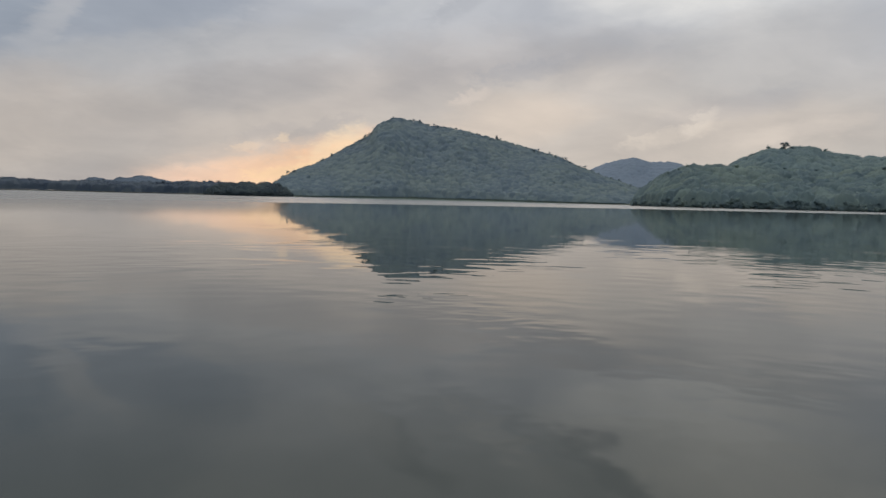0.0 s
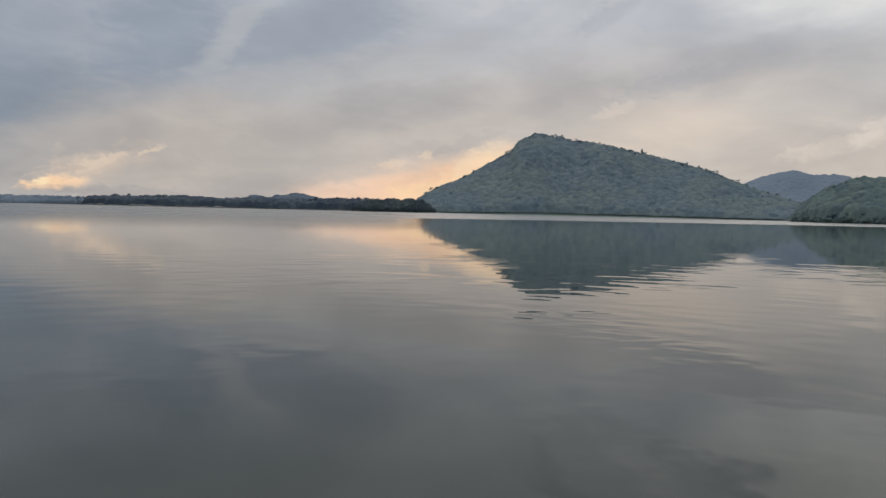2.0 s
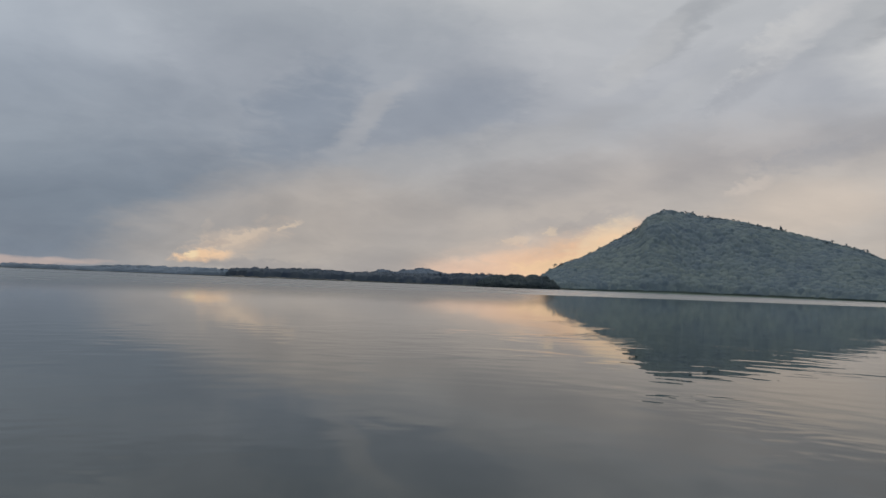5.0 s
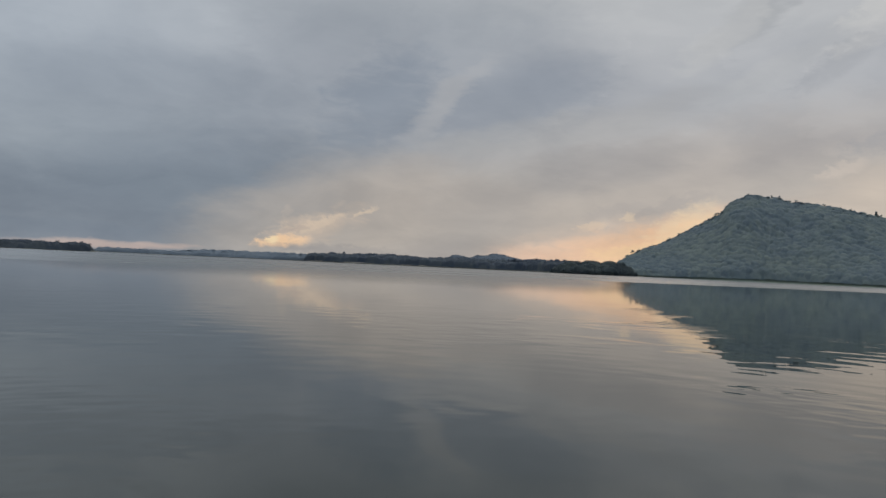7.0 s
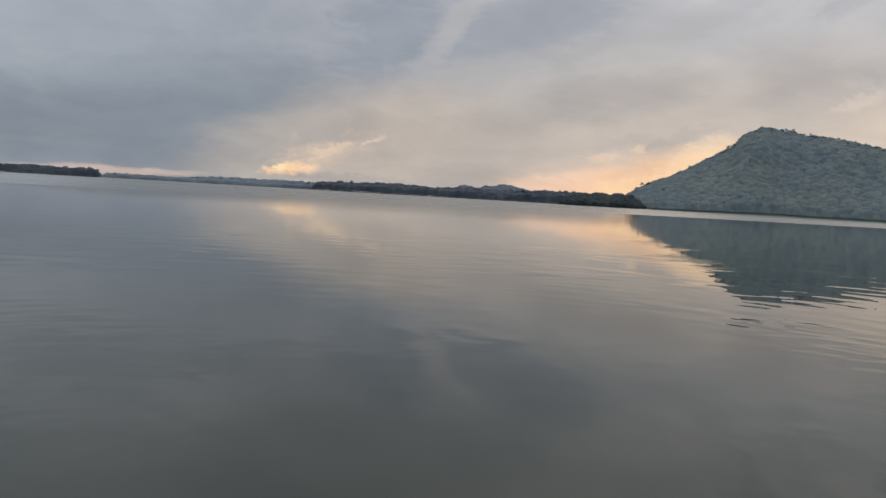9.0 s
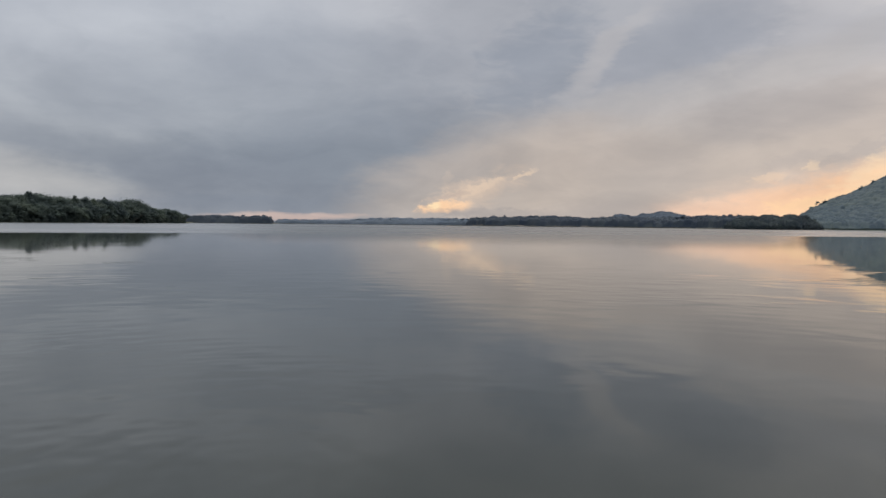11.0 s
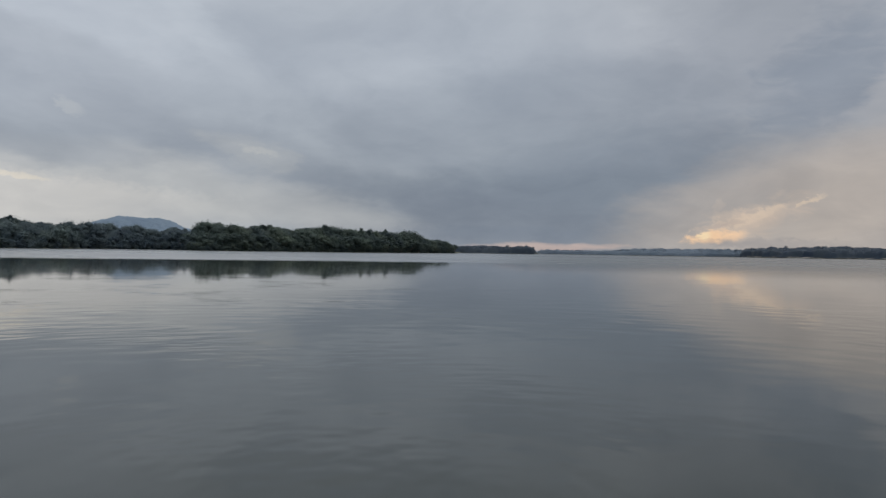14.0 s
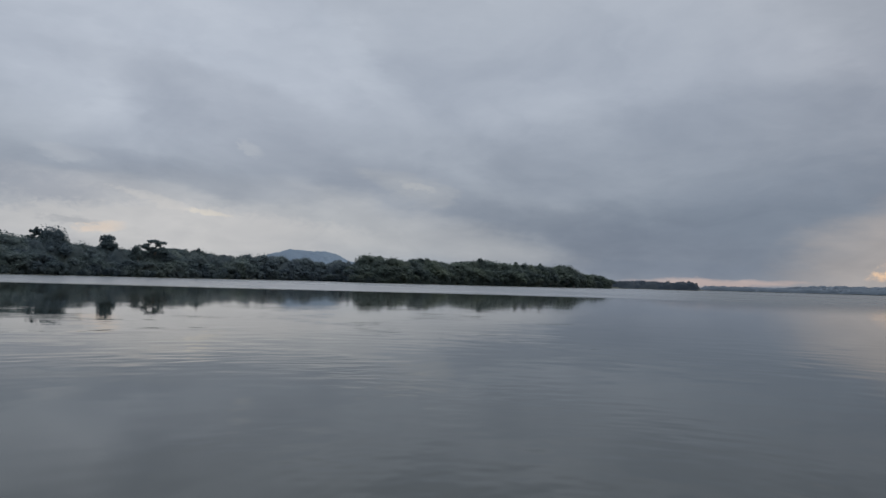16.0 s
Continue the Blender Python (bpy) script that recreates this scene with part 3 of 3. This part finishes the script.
# pale hills far off; their haze is in the leaf and floor colours
FAR_A = Hill(-22, -9, 3300, 420, [(-22, 1.2), (-19.5, 2.4), (-18.4, 2.82), (-18, 3.1), (-17, 3.25), (-15.8, 3.18), (-14.7, 3.55), (-13.7, 3.41), (-12.4, 3.05), (-11.4, 2.6), (-10, 1.6), (-9, 0.6)], 8.0, 300, 0.2)
FAR_B = Hill(72, 90, 3300, 420, [(72, 0.3), (77, 0.9), (79.4, 1.5), (80.1, 1.9), (81, 2.15), (82.5, 2.14), (83.8, 2.24), (85.2, 1.85), (86.3, 1.46), (88, 0.8), (90, 0.3)], 8.0, 300, 1.2)
LOW = Hill(18, 28, 2550, 260, [(18, 0.5), (19, 0.95), (20.5, 0.86), (21.5, 1.1), (22.5, 1.2), (23.3, 1.1), (24, 1.05), (24.4, 0.85), (25, 0.95), (25.6, 1.0), (26.1, 0.85), (26.6, 0.6), (28, 0.3)], 9.0, 300, 2.2)
# low wooded shores
POINT = Hill(11.6, 18.3, None, 60, [(11.6, 0.1), (12.1, 0.5), (12.7, 0.85), (13.7, 0.95), (14.4, 0.8), (15.2, 0.92), (16.0, 0.74), (16.7, 0.82), (17.3, 0.55), (18.3, 0.2)], 8.0, 60, 0.9)
SHORE_A = Hill(14.0, 37.6, None, 85, [(14.0, 0.5), (15.5, 0.8), (17.6, 0.9), (19, 0.85), (20.5, 0.8), (23, 0.72), (26, 0.74), (27.9, 0.6), (29.5, 0.72), (31.9, 0.78), (34, 0.62), (35.2, 0.68), (37.6, 0.5)], 16.0, 90, 1.9, least=1480.0)
SHORE_B = Hill(37, 52.4, None, 90, [(37, 0.5), (39.3, 0.52), (41, 0.5), (43.3, 0.5), (44.8, 0.47), (47.3, 0.25), (50, 0.3), (52.4, 0.25)], 9.0, 90, 2.5)
POINT_B = Hill(52.35, 59.4, None, 60, [(52.35, 0.3), (52.7, 0.4), (53.1, 0.53), (54.4, 0.38), (55.2, 0.48), (56.1, 0.47), (58, 0.4), (59.4, 0.4)], 10.0, 60, 0.3, least=1300.0)

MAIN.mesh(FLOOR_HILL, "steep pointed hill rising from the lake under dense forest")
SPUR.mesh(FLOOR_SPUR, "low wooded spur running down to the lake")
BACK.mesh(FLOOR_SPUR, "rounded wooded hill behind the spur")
FAR_A.mesh(FLOOR_RIDGE_HAZED, "pale blue hill far off, morning mist painted into its colour", "backdrop")
FAR_B.mesh(FLOOR_RIDGE_HAZED, "low pale blue hill far behind the trees", "backdrop")
LOW.mesh(FLOOR_RIDGE_HAZED, "faint low hills behind the far shore", "backdrop")

JIT = rng.uniform(0.12, 0.88, (257, 263, 2))
SIZE = rng.uniform(0, 1, (257, 263, 2))


def domes(u, v, cell, dome, uneven):
    """Height of a closed canopy at u, v: rounded crowns about a cell apart, each of its own size; and a number for each crown."""
    iu, iv = np.floor(u / cell).astype(int), np.floor(v / cell).astype(int)
    best, whose = np.full(u.shape, -9.0), np.zeros(u.shape)
    for du in (-1, 0, 1):
        for dv in (-1, 0, 1):
            a, b = (iu + du) % 257, (iv + dv) % 263
            cu, cv = (iu + du + JIT[a, b, 0]) * cell, (iv + dv + JIT[a, b, 1]) * cell
            wide = cell * (0.62 + 0.3 * SIZE[a, b, 0])
            q = ((u - cu) ** 2 + (v - cv) ** 2) / wide ** 2
            h = dome * (np.sqrt(np.clip(1 - q, 0, 1)) - np.clip(q - 1, 0, 1)) + uneven * (SIZE[a, b, 1] - 0.5)
            whose = np.where(h > best, (SIZE[a, b, 0] * 7.3 + SIZE[a, b, 1] * 3.1) % 1, whose)
            best = np.maximum(best, h)
    return best, whose


def clad(name, label, mat, hill, tall, cell, dome, uneven, fineness, leaves, leaf, past=1.25, crest_gap=0.0, crest_uneven=0.14, crest_up=0.0, eaves=7.0, fringe=0.0, wild=0.45):
    """The forest on a hill: a closed roof of crowns, with leaf clumps all over it."""
    mid = float(np.mean(hill.front(np.linspace(hill.first, hill.last, 40)))) + hill.back * 0.5
    nu = int(np.radians(hill.last - hill.first) * mid / fineness)
    nv = int(hill.back * past / fineness)
    turns = np.linspace(hill.first, hill.last, nu)
    s = np.linspace(0.012, past, nv)
    r = hill.front(turns)[:, None] + s[None] * (hill.ridge(turns) - hill.front(turns))[:, None]
    tt = np.repeat(turns[:, None], nv, 1)
    ground_z = hill.height(tt, r)
    x, y = polar(tt, r)
    wob = 2.0 * bumps(x, y, cell * 1.3, 3.1, 2)
    high, tone = domes(np.radians(tt) * mid + wob, r * 1.15 + wob, cell, dome, uneven)
    roof = tall - dome + high
    # boughs within each crown
    if fineness < 1.7:
        roof += domes(np.radians(tt) * mid - wob, r + wob, cell * 0.36, dome * 0.3, 0.5)[0]
    roof += 0.15 * dome * bumps(x, y, cell * 0.45, 1.1, 2)
    roof *= np.clip(s * (hill.back / eaves), 0.06, 1)[None]
    side = np.minimum(turns - hill.first, hill.last - turns) * np.radians(1) * mid
    roof *= np.sqrt(np.clip(side / cell, 0.0, 1))[:, None]
    z = ground_z + roof
    verts = np.stack([x, y, z], -1)
    faces = grid_faces(nu, nv)[:, ::-1]
    quads = np.concatenate([faces[:, [0, 1, 2]], faces[:, [0, 2, 3]]])
    verts = verts.reshape(-1, 3)
    # leaf clumps on the roof
    pick = rng.integers(0, len(quads), leaves)
    w = rng.dirichlet((1, 1, 1), leaves)
    tri = verts[quads[pick]]
    nrm = np.cross(tri[:, 1] - tri[:, 0], tri[:, 2] - tri[:, 0])
    nrm /= np.linalg.norm(nrm, axis=1)[:, None] + 1e-9
    nrm[nrm[:, 2] < 0] *= -1
    at = (tri * w[:, :, None]).sum(1) + nrm * rng.uniform(-0.2, 1.4, (leaves, 1)) * leaf
    keep = (roof.ravel()[quads[pick]].min(1) > tall * 0.25)
    lv, lf = leaf_quads(at[keep], nrm[keep], rng.uniform(0.5, 1.35, keep.sum()) * leaf, wild=wild)
    tone = tone.ravel()
    pieces = [(verts, quads, np.ones(len(quads), bool), tone),
              (lv, np.concatenate([lf[:, [0, 1, 2]], lf[:, [0, 2, 3]]]), np.zeros(2 * len(lf), bool), np.repeat(tone[quads[pick][keep][:, 0]], 4))]
    if crest_gap:   # trees along the skyline
        step = np.degrees(crest_gap / mid)
        t = np.arange(hill.first + step, hill.last - step, step)
        t = t + rng.uniform(-0.45, 0.45, len(t)) * step
        rr = hill.ridge(t) * rng.uniform(0.985, 1.004, len(t))
        cx, cy = polar(t, rr)
        spots = np.stack([cx, cy, hill.height(t, rr)], -1)
        pieces.append(canopy(spots, tall + dome * 0.3 + crest_up, cell * 0.55, 64, leaf * 0.9, 4, crest_uneven))
    if fringe:      # bushes that hang over the water's edge
        step = np.degrees(fringe * 0.55 / float(np.mean(hill.front(turns))))
        t = np.arange(hill.first + step, hill.last - step, step)
        t = np.concatenate([t, t]) + rng.uniform(-0.45, 0.45, 2 * len(t)) * step
        rr = hill.front(t) - max(hill.lead - 0.6, 0) + np.repeat([-0.2, fringe * 0.6], len(t) // 2) + rng.uniform(-0.8, 0.8, len(t))
        cx, cy = polar(t, rr)
        bush = canopy(np.stack([cx, cy, np.full(len(t), -0.3)], -1), np.repeat([fringe * 0.8, fringe * 1.4], len(t) // 2), fringe * 0.62, 60, leaf * 0.9, 4, 0.25, 0.55, 1.0)
        bush[0][:, 2] = np.maximum(bush[0][:, 2], 0.12)
        pieces.append(bush)
    first = np.cumsum([0] + [len(p[0]) for p in pieces])
    me = mesh_from(name, np.concatenate([p[0] for p in pieces]), np.concatenate([p[1] + k for p, k in zip(pieces, first)]))
    me.polygons.foreach_set("use_smooth", np.concatenate([p[2] for p in pieces]))
    me.attributes.new("tone", "FLOAT", "POINT").data.foreach_set("value", np.concatenate([p[3] for p in pieces]).astype(np.float32))
    return thing(name, me, mat, label, "forest", "stuff")


clad("hill_forest", "dense forest covering the pointed hill, grey-green with painted haze", LEAF_HILL_HAZED, MAIN, 9.5, 9.5, 4.2, 4.6, 2.0, 110000, 0.55, crest_gap=6, crest_uneven=0.15, crest_up=1.6, eaves=16, wild=0.3)
clad("spur_forest", "dense dark green forest on the wooded spur", LEAF_SPUR_HAZED, SPUR, 9.5, 9.5, 4.8, 3.8, 1.0, 150000, 0.3, crest_gap=6, crest_uneven=0.14, eaves=8, fringe=4.6, crest_up=0.3, wild=0.35)
clad("back_forest", "dense green forest on the rounded hill", LEAF_BACK_HAZED, BACK, 9.5, 9.5, 4.8, 3.8, 1.3, 90000, 0.38, crest_gap=6, crest_uneven=0.14, crest_up=0.3, wild=0.35)
clad("ridge_forest", "hazy blue forest on the far hill", LEAF_RIDGE_HAZED, FAR_A, 9.0, 14, 4.2, 4.5, 5.0, 5000, 1.2, wild=0.2)
clad("ridge_forest", "hazy blue forest on the low far hill", LEAF_RIDGE_LOW_HAZED, FAR_B, 9.0, 14, 4.2, 4.5, 5.0, 5000, 1.2, wild=0.2)
clad("ridge_forest", "faint forest on the low hills behind the far shore", LEAF_LOW_HAZED, LOW, 9.0, 18, 5.0, 7.0, 6.0, 6000, 1.6, crest_gap=30)
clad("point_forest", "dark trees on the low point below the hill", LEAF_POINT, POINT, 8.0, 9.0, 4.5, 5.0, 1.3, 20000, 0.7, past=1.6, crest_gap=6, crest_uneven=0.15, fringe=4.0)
clad("far_shore_forest", "line of trees on the far shore, grey-green with painted haze", LEAF_SHORE_HAZED, SHORE_A, 16.0, 13.0, 6.0, 7.0, 2.4, 22000, 1.0, past=1.5, crest_gap=11, crest_uneven=0.08)
clad("far_shore_forest", "hazy line of trees on the farthest shore", LEAF_RIDGE_HAZED, SHORE_B, 9.0, 14.0, 5.0, 5.0, 3.0, 12000, 1.2, past=1.5, crest_gap=20)
clad("point_forest", "trees on a low point beyond the wooded island, greyed with painted haze", LEAF_SHORE_HAZED, POINT_B, 9.0, 10.0, 5.0, 5.0, 1.6, 12000, 0.8, past=1.5, crest_gap=8, crest_uneven=0.12, crest_up=0.5)

# ---------------------------------------------------------------- single trees on the near banks
def limb(path, radii, sides=7):
    """A tapered bent tube along a path."""
    path, radii = np.asarray(path, float), np.asarray(radii, float)
    a = np.linspace(0, 2 * np.pi, sides, endpoint=False)
    verts = []
    for i, p in enumerate(path):
        d = path[min(i + 1, len(path) - 1)] - path[max(i - 1, 0)]
        d /= np.linalg.norm(d)
        u = np.cross(d, (0.3, 1.0, 0.1))
        u /= np.linalg.norm(u)
        w = np.cross(d, u)
        verts.append(p + radii[i] * (np.cos(a)[:, None] * u + np.sin(a)[:, None] * w))
    verts = np.concatenate(verts)
    f = []
    for i in range(len(path) - 1):
        for j in range(sides):
            k = (j + 1) % sides
            f.append((i * sides + j, i * sides + k, (i + 1) * sides + k, (i + 1) * sides + j))
    return verts, np.array(f)


def lobes_mesh(name, centres, radii, leaves, leaf, mat, core=0.68):
    """A crown: rounded lobes, each wrapped in leaf clumps, with gaps between them."""
    centres, radii = np.asarray(centres, float), np.asarray(radii, float)
    m = len(centres)
    cv = (ICO_V[None] * rng.uniform(0.8, 1.12, (m, len(ICO_V), 1))) * (radii * core)[:, None, :] + centres[:, None, :]
    cf = (ICO_F[None] + (np.arange(m) * len(ICO_V))[:, None, None]).reshape(-1, 3)
    d = sphere_points(m * leaves)
    k = np.repeat(np.arange(m), leaves)
    c = centres[k] + d * radii[k] * rng.uniform(0.74, 1.18, (m * leaves, 1))
    c[:, 2] = np.maximum(c[:, 2], 0.15)
    lv, lf = leaf_quads(c, d, rng.uniform(0.55, 1.35, m * leaves) * leaf, droop=0.5, wild=0.5)
    f = np.concatenate([cf, np.concatenate([lf[:, [0, 1, 2]], lf[:, [0, 2, 3]]]) + m * len(ICO_V)])
    me = mesh_from(name, np.concatenate([cv.reshape(-1, 3), lv]), f)
    soft = np.zeros(len(f), bool)
    soft[:len(cf)] = True
    me.polygons.foreach_set("use_smooth", soft)
    me.materials.append(mat)
    return me


# fork height, middle, half width and half height of the crown, number of lobes
ENVELOPE = {"broad": (3.0, 6.6, 3.9, 3.3, 20), "low": (1.4, 4.6, 3.8, 4.5, 22), "tall": (4.0, 6.4, 2.7, 3.6, 16)}


def build_tree(form, mat, label, group):
    """One tree, 10 m high, at the origin: trunk, branches and crown. form: broad, low, tall, round or flat."""
    ob = new("tree")
    ob.empty_display_size = 0.5
    centres, radii = [], []
    if form in ENVELOPE:
        fork, mid_z, spread, rise_by, n_lobes = ENVELOPE[form]
        top = mid_z + rise_by
        for d in sphere_points(n_lobes):
            if d[2] < -0.45:
                d = -d
            q = rng.uniform(0.45, 0.88)
            centres.append((d[0] * spread * q, d[1] * spread * q, mid_z + d[2] * rise_by * q))
            s = rng.uniform(0.28, 0.56) * spread
            radii.append((s, s, s * 0.95))
        centres.append((0, 0, mid_z))
        radii.append((spread * 0.62, spread * 0.62, rise_by * 0.62))
    elif form == "round":
        fork, spread, top = 3.4, 2.4, 10.0
        for i in range(16):
            d = sphere_points(1)[0]
            centres.append((d[0] * 1.75, d[1] * 1.75, 7.3 + d[2] * 1.9))
            radii.append((0.95, 0.95, 0.85))
        centres.append((0, 0, 7.3))
        radii.append((2.0, 2.0, 2.1))
    else:
        fork, spread, top = 6.2, 3.2, 10.0
        for i in range(26):
            a, q = i * 2.4, np.sqrt((i + 0.5) / 26)
            z = 9.7 - 1.5 * q ** 2 - rng.choice([0.0, 0.5, 1.3, 2.1])
            centres.append((spread * q * np.cos(a), spread * q * np.sin(a), z))
            s = rng.uniform(0.55, 0.95)
            radii.append((s, s, s * 0.34))
    bend = rng.uniform(-0.35, 0.35, 2)
    v, f = limb([(0, 0, -0.4), (0.03, 0, 0.5), (bend[0] * 0.5, bend[1] * 0.5, fork * 0.6), (bend[0], bend[1], fork), (bend[0] * 0.6, bend[1] * 0.6, top * 0.78)],
                [0.42, 0.27, 0.22, 0.18, 0.06])
    thing("trunk", mesh_from("trunk", v, f), BARK, parent=ob, smooth=True)
    order = sorted(range(len(centres)), key=lambda i: -np.hypot(centres[i][0], centres[i][1]))
    for i in order[:4]:
        c = np.array(centres[i])
        start = np.array((bend[0], bend[1], fork * rng.uniform(0.72, 1.0)))
        mid = (start + c) / 2 + np.array((0, 0, -0.5))
        v, f = limb([start, mid, c], [0.13, 0.09, 0.04], 5)
        thing("branch", mesh_from("branch", v, f), BARK, parent=ob, smooth=True)
    thing("crown", lobes_mesh("crown", centres, radii, 105, 0.24, mat, 0.62), mat, parent=ob)
    return tagged(ob, label, "tree", group)


LABELS = {"broad": "broad spreading dark green tree on the lake bank", "low": "low bushy green tree leaning over the water's edge",
          "tall": "tall narrow dark green tree in the wooded bank", "round": "dark tree with a dense ball-shaped crown",
          "flat": "tall tree with a flat open umbrella crown"}


def stand(mat, group, forms, first, last, rows_of, crest, gap, far_word=""):
    """Rows of single trees along the shore; crest: slope of the tree tops seen from the lake, by direction."""
    stock = {}
    for form in forms:
        if form not in stock:
            stock[form] = [build_tree(form, mat, LABELS[form] + far_word, group) for _ in range(2)]
    used = set()
    for deep, part, kinds in rows_of:
        t = first + rng.uniform(0, 0.4)
        while t < last:
            d = float(shore(t)) + deep + rng.uniform(-2, 2)
            tt = t + rng.uniform(-0.25, 0.25) * math.degrees(gap / d)
            top = np.interp(tt, [a for a, _ in crest], [b for _, b in crest])
            tall = (d * math.tan(radians(top)) + EYE - 0.7) * part * rng.uniform(0.8, 1.06)
            tall = max(tall, 3.0)
            x, y = polar(tt, d)
            fresh = [m for form in kinds for m in stock[form] if m not in used]
            model = fresh[0] if fresh else stock[kinds[rng.integers(len(kinds))]][rng.integers(2)]
            wide = tall / 10 * rng.uniform(1.0, 1.5) * (1.25 if part < 0.7 else 1.0)
            m = pose(float(x), float(y), 0.45 if deep < 6 else 0.7, 0, 0, rng.uniform(0, 360))
            if model in used:
                ob = copy_thing(model, m)
            else:
                ob = model
                used.add(model)
                ob.matrix_basis = m
            ob.scale = (wide, wide, tall / 10)
            t += math.degrees(gap / d)


def lone(form, mat, turn, d, top, wide, group, z=0.7):
    """A tree that stands out of the forest, its top at the given slope."""
    ob = build_tree(form, mat, LABELS[form], group)
    x, y = polar(turn, d)
    tall = d * math.tan(radians(top)) + EYE - z
    ob.matrix_basis = pose(float(x), float(y), z, 0, 0, rng.uniform(0, 360))
    ob.scale = (wide / 7.0, wide / 7.0, tall / 10)
    return ob


ISLAND_CREST = [(58.6, 0.6), (59.7, 0.93), (60.8, 0.99), (61.4, 1.31), (62.9, 1.7), (63.6, 1.45), (64.3, 1.78), (65.1, 1.58), (66.6, 1.7), (68.1, 1.82), (68.8, 2.05), (69.4, 1.8),
                (70.2, 1.95), (71.4, 1.6), (72.4, 1.9), (73.7, 1.85), (74.4, 2.08), (75.2, 1.9), (76.8, 1.98), (77.7, 1.97), (78.5, 1.5), (79.5, 1.3)]
BAY_CREST = [(79, 1.3), (79.9, 1.62), (80.6, 1.3), (81.8, 1.33), (83, 1.7), (84, 1.4), (85.2, 1.85), (86.3, 1.5), (87.2, 1.85), (88, 1.58)]
BANK_CREST = [(87, 1.8), (88, 1.58), (89.2, 1.55), (89.8, 1.9), (90.6, 2.06), (92.3, 2.06), (93.1, 1.95), (94.3, 1.66), (94.8, 1.95), (95.6, 1.75), (97.7, 1.96), (98.8, 1.98),
              (99.3, 2.2), (99.9, 2.5), (101.4, 2.6), (103.4, 2.55), (107, 2.5)]
stand(LEAF_ISLE, "trees on the wooded island", ("broad", "low", "tall"), 58.7, 79.2,
      [(2.5, 0.42, ("low",)), (8, 0.66, ("low", "broad")), (18, 0.87, ("broad", "low")), (29, 1.0, ("broad", "broad", "tall"))], ISLAND_CREST, 7.6)
stand(LEAF_BAY_TREE, "trees round the bay", ("broad", "low"), 79.0, 87.6,
      [(2.5, 0.45, ("low",)), (9, 0.72, ("low", "broad")), (20, 1.0, ("broad",))], BAY_CREST, 8.0)
stand(LEAF_TREE, "trees on the near bank", ("broad", "low", "tall"), 87.4, 107,
      [(2.5, 0.36, ("low",)), (8, 0.6, ("low", "broad")), (17, 0.82, ("broad", "low")), (28, 1.0, ("broad", "broad", "tall"))], BANK_CREST, 8.2)


# the thick of the wood behind the single trees
clad("island_wood", "dark thick of the wood on the island", LEAF_ISLE_THICK, Hill(58.8, 79.4, None, 34, [(a, b * 0.78) for a, b in ISLAND_CREST], 10.5, 60, 0.5, 9.0),
     10.5, 7.5, 4.5, 5.0, 1.4, 25000, 0.5, past=1.5, fringe=3.8)
clad("bay_wood", "dim thick of the wood round the bay", LEAF_BAY, Hill(78.4, 88.2, None, 34, [(a, b * 0.82) for a, b in BAY_CREST], 9.5, 60, 1.5, 8.0),
     9.5, 7.5, 4.5, 4.5, 1.4, 10000, 0.5, past=1.5, fringe=3.8)
clad("bank_wood", "dark thick of the wood on the near bank", LEAF_NEAR, Hill(87.0, 108, None, 36, [(a, b * 0.78) for a, b in BANK_CREST], 10.0, 60, 2.5, 9.0),
     10.0, 7.5, 4.5, 5.0, 1.4, 25000, 0.45, past=1.5, fringe=3.8)
lone("round", LEAF_TREE, 96.8, 400, 2.74, 14.0, "trees on the near bank")
lone("flat", LEAF_TREE, 93.6, 412, 2.56, 15.0, "trees on the near bank")
lone("broad", LEAF_TREE, 100.2, 385, 2.95, 13.0, "trees on the near bank")
lone("flat", LEAF_TREE, 101.3, 385, 3.08, 6.5, "trees on the near bank")
lone("tall", LEAF_TREE, 94.8, 400, 2.08, 9.0, "trees on the near bank")
lone("flat", LEAF_TREE, 90.6, 440, 2.08, 6.0, "trees on the near bank")
for turn_at, top in ((78.0, 1.95), (73.6, 1.9), (69.0, 2.0), (66.2, 1.77), (64.3, 1.74)):
    lone("flat", LEAF_ISLE, turn_at, float(shore(turn_at)) + 26, top, 6.5, "trees on the wooded island")
lone("flat", LEAF_BACK_HAZED, -25.0, float(BACK.ridge(-25.0)) - 8, 4.68, 12.0, "trees on the spur's crest", z=float(BACK.height(-25.0, BACK.ridge(-25.0) - 8)))
lone("broad", LEAF_BACK_HAZED, -22.9, float(BACK.ridge(-22.9)) - 8, 3.85, 11.0, "trees on the spur's crest", z=float(BACK.height(-22.9, BACK.ridge(-22.9) - 8)))
lone("tall", LEAF_HILL_HAZED, -4.1, float(MAIN.ridge(-4.1)), 5.12, 8.0, "trees on the hill's crest", z=float(MAIN.height(-4.1, MAIN.ridge(-4.1))))

for turn_at in (86.6, 87.0, 87.4, 87.8):
    lone("low", LEAF_TREE, turn_at, float(shore(turn_at)) + 5, 1.35, 11.0, "trees on the near bank")
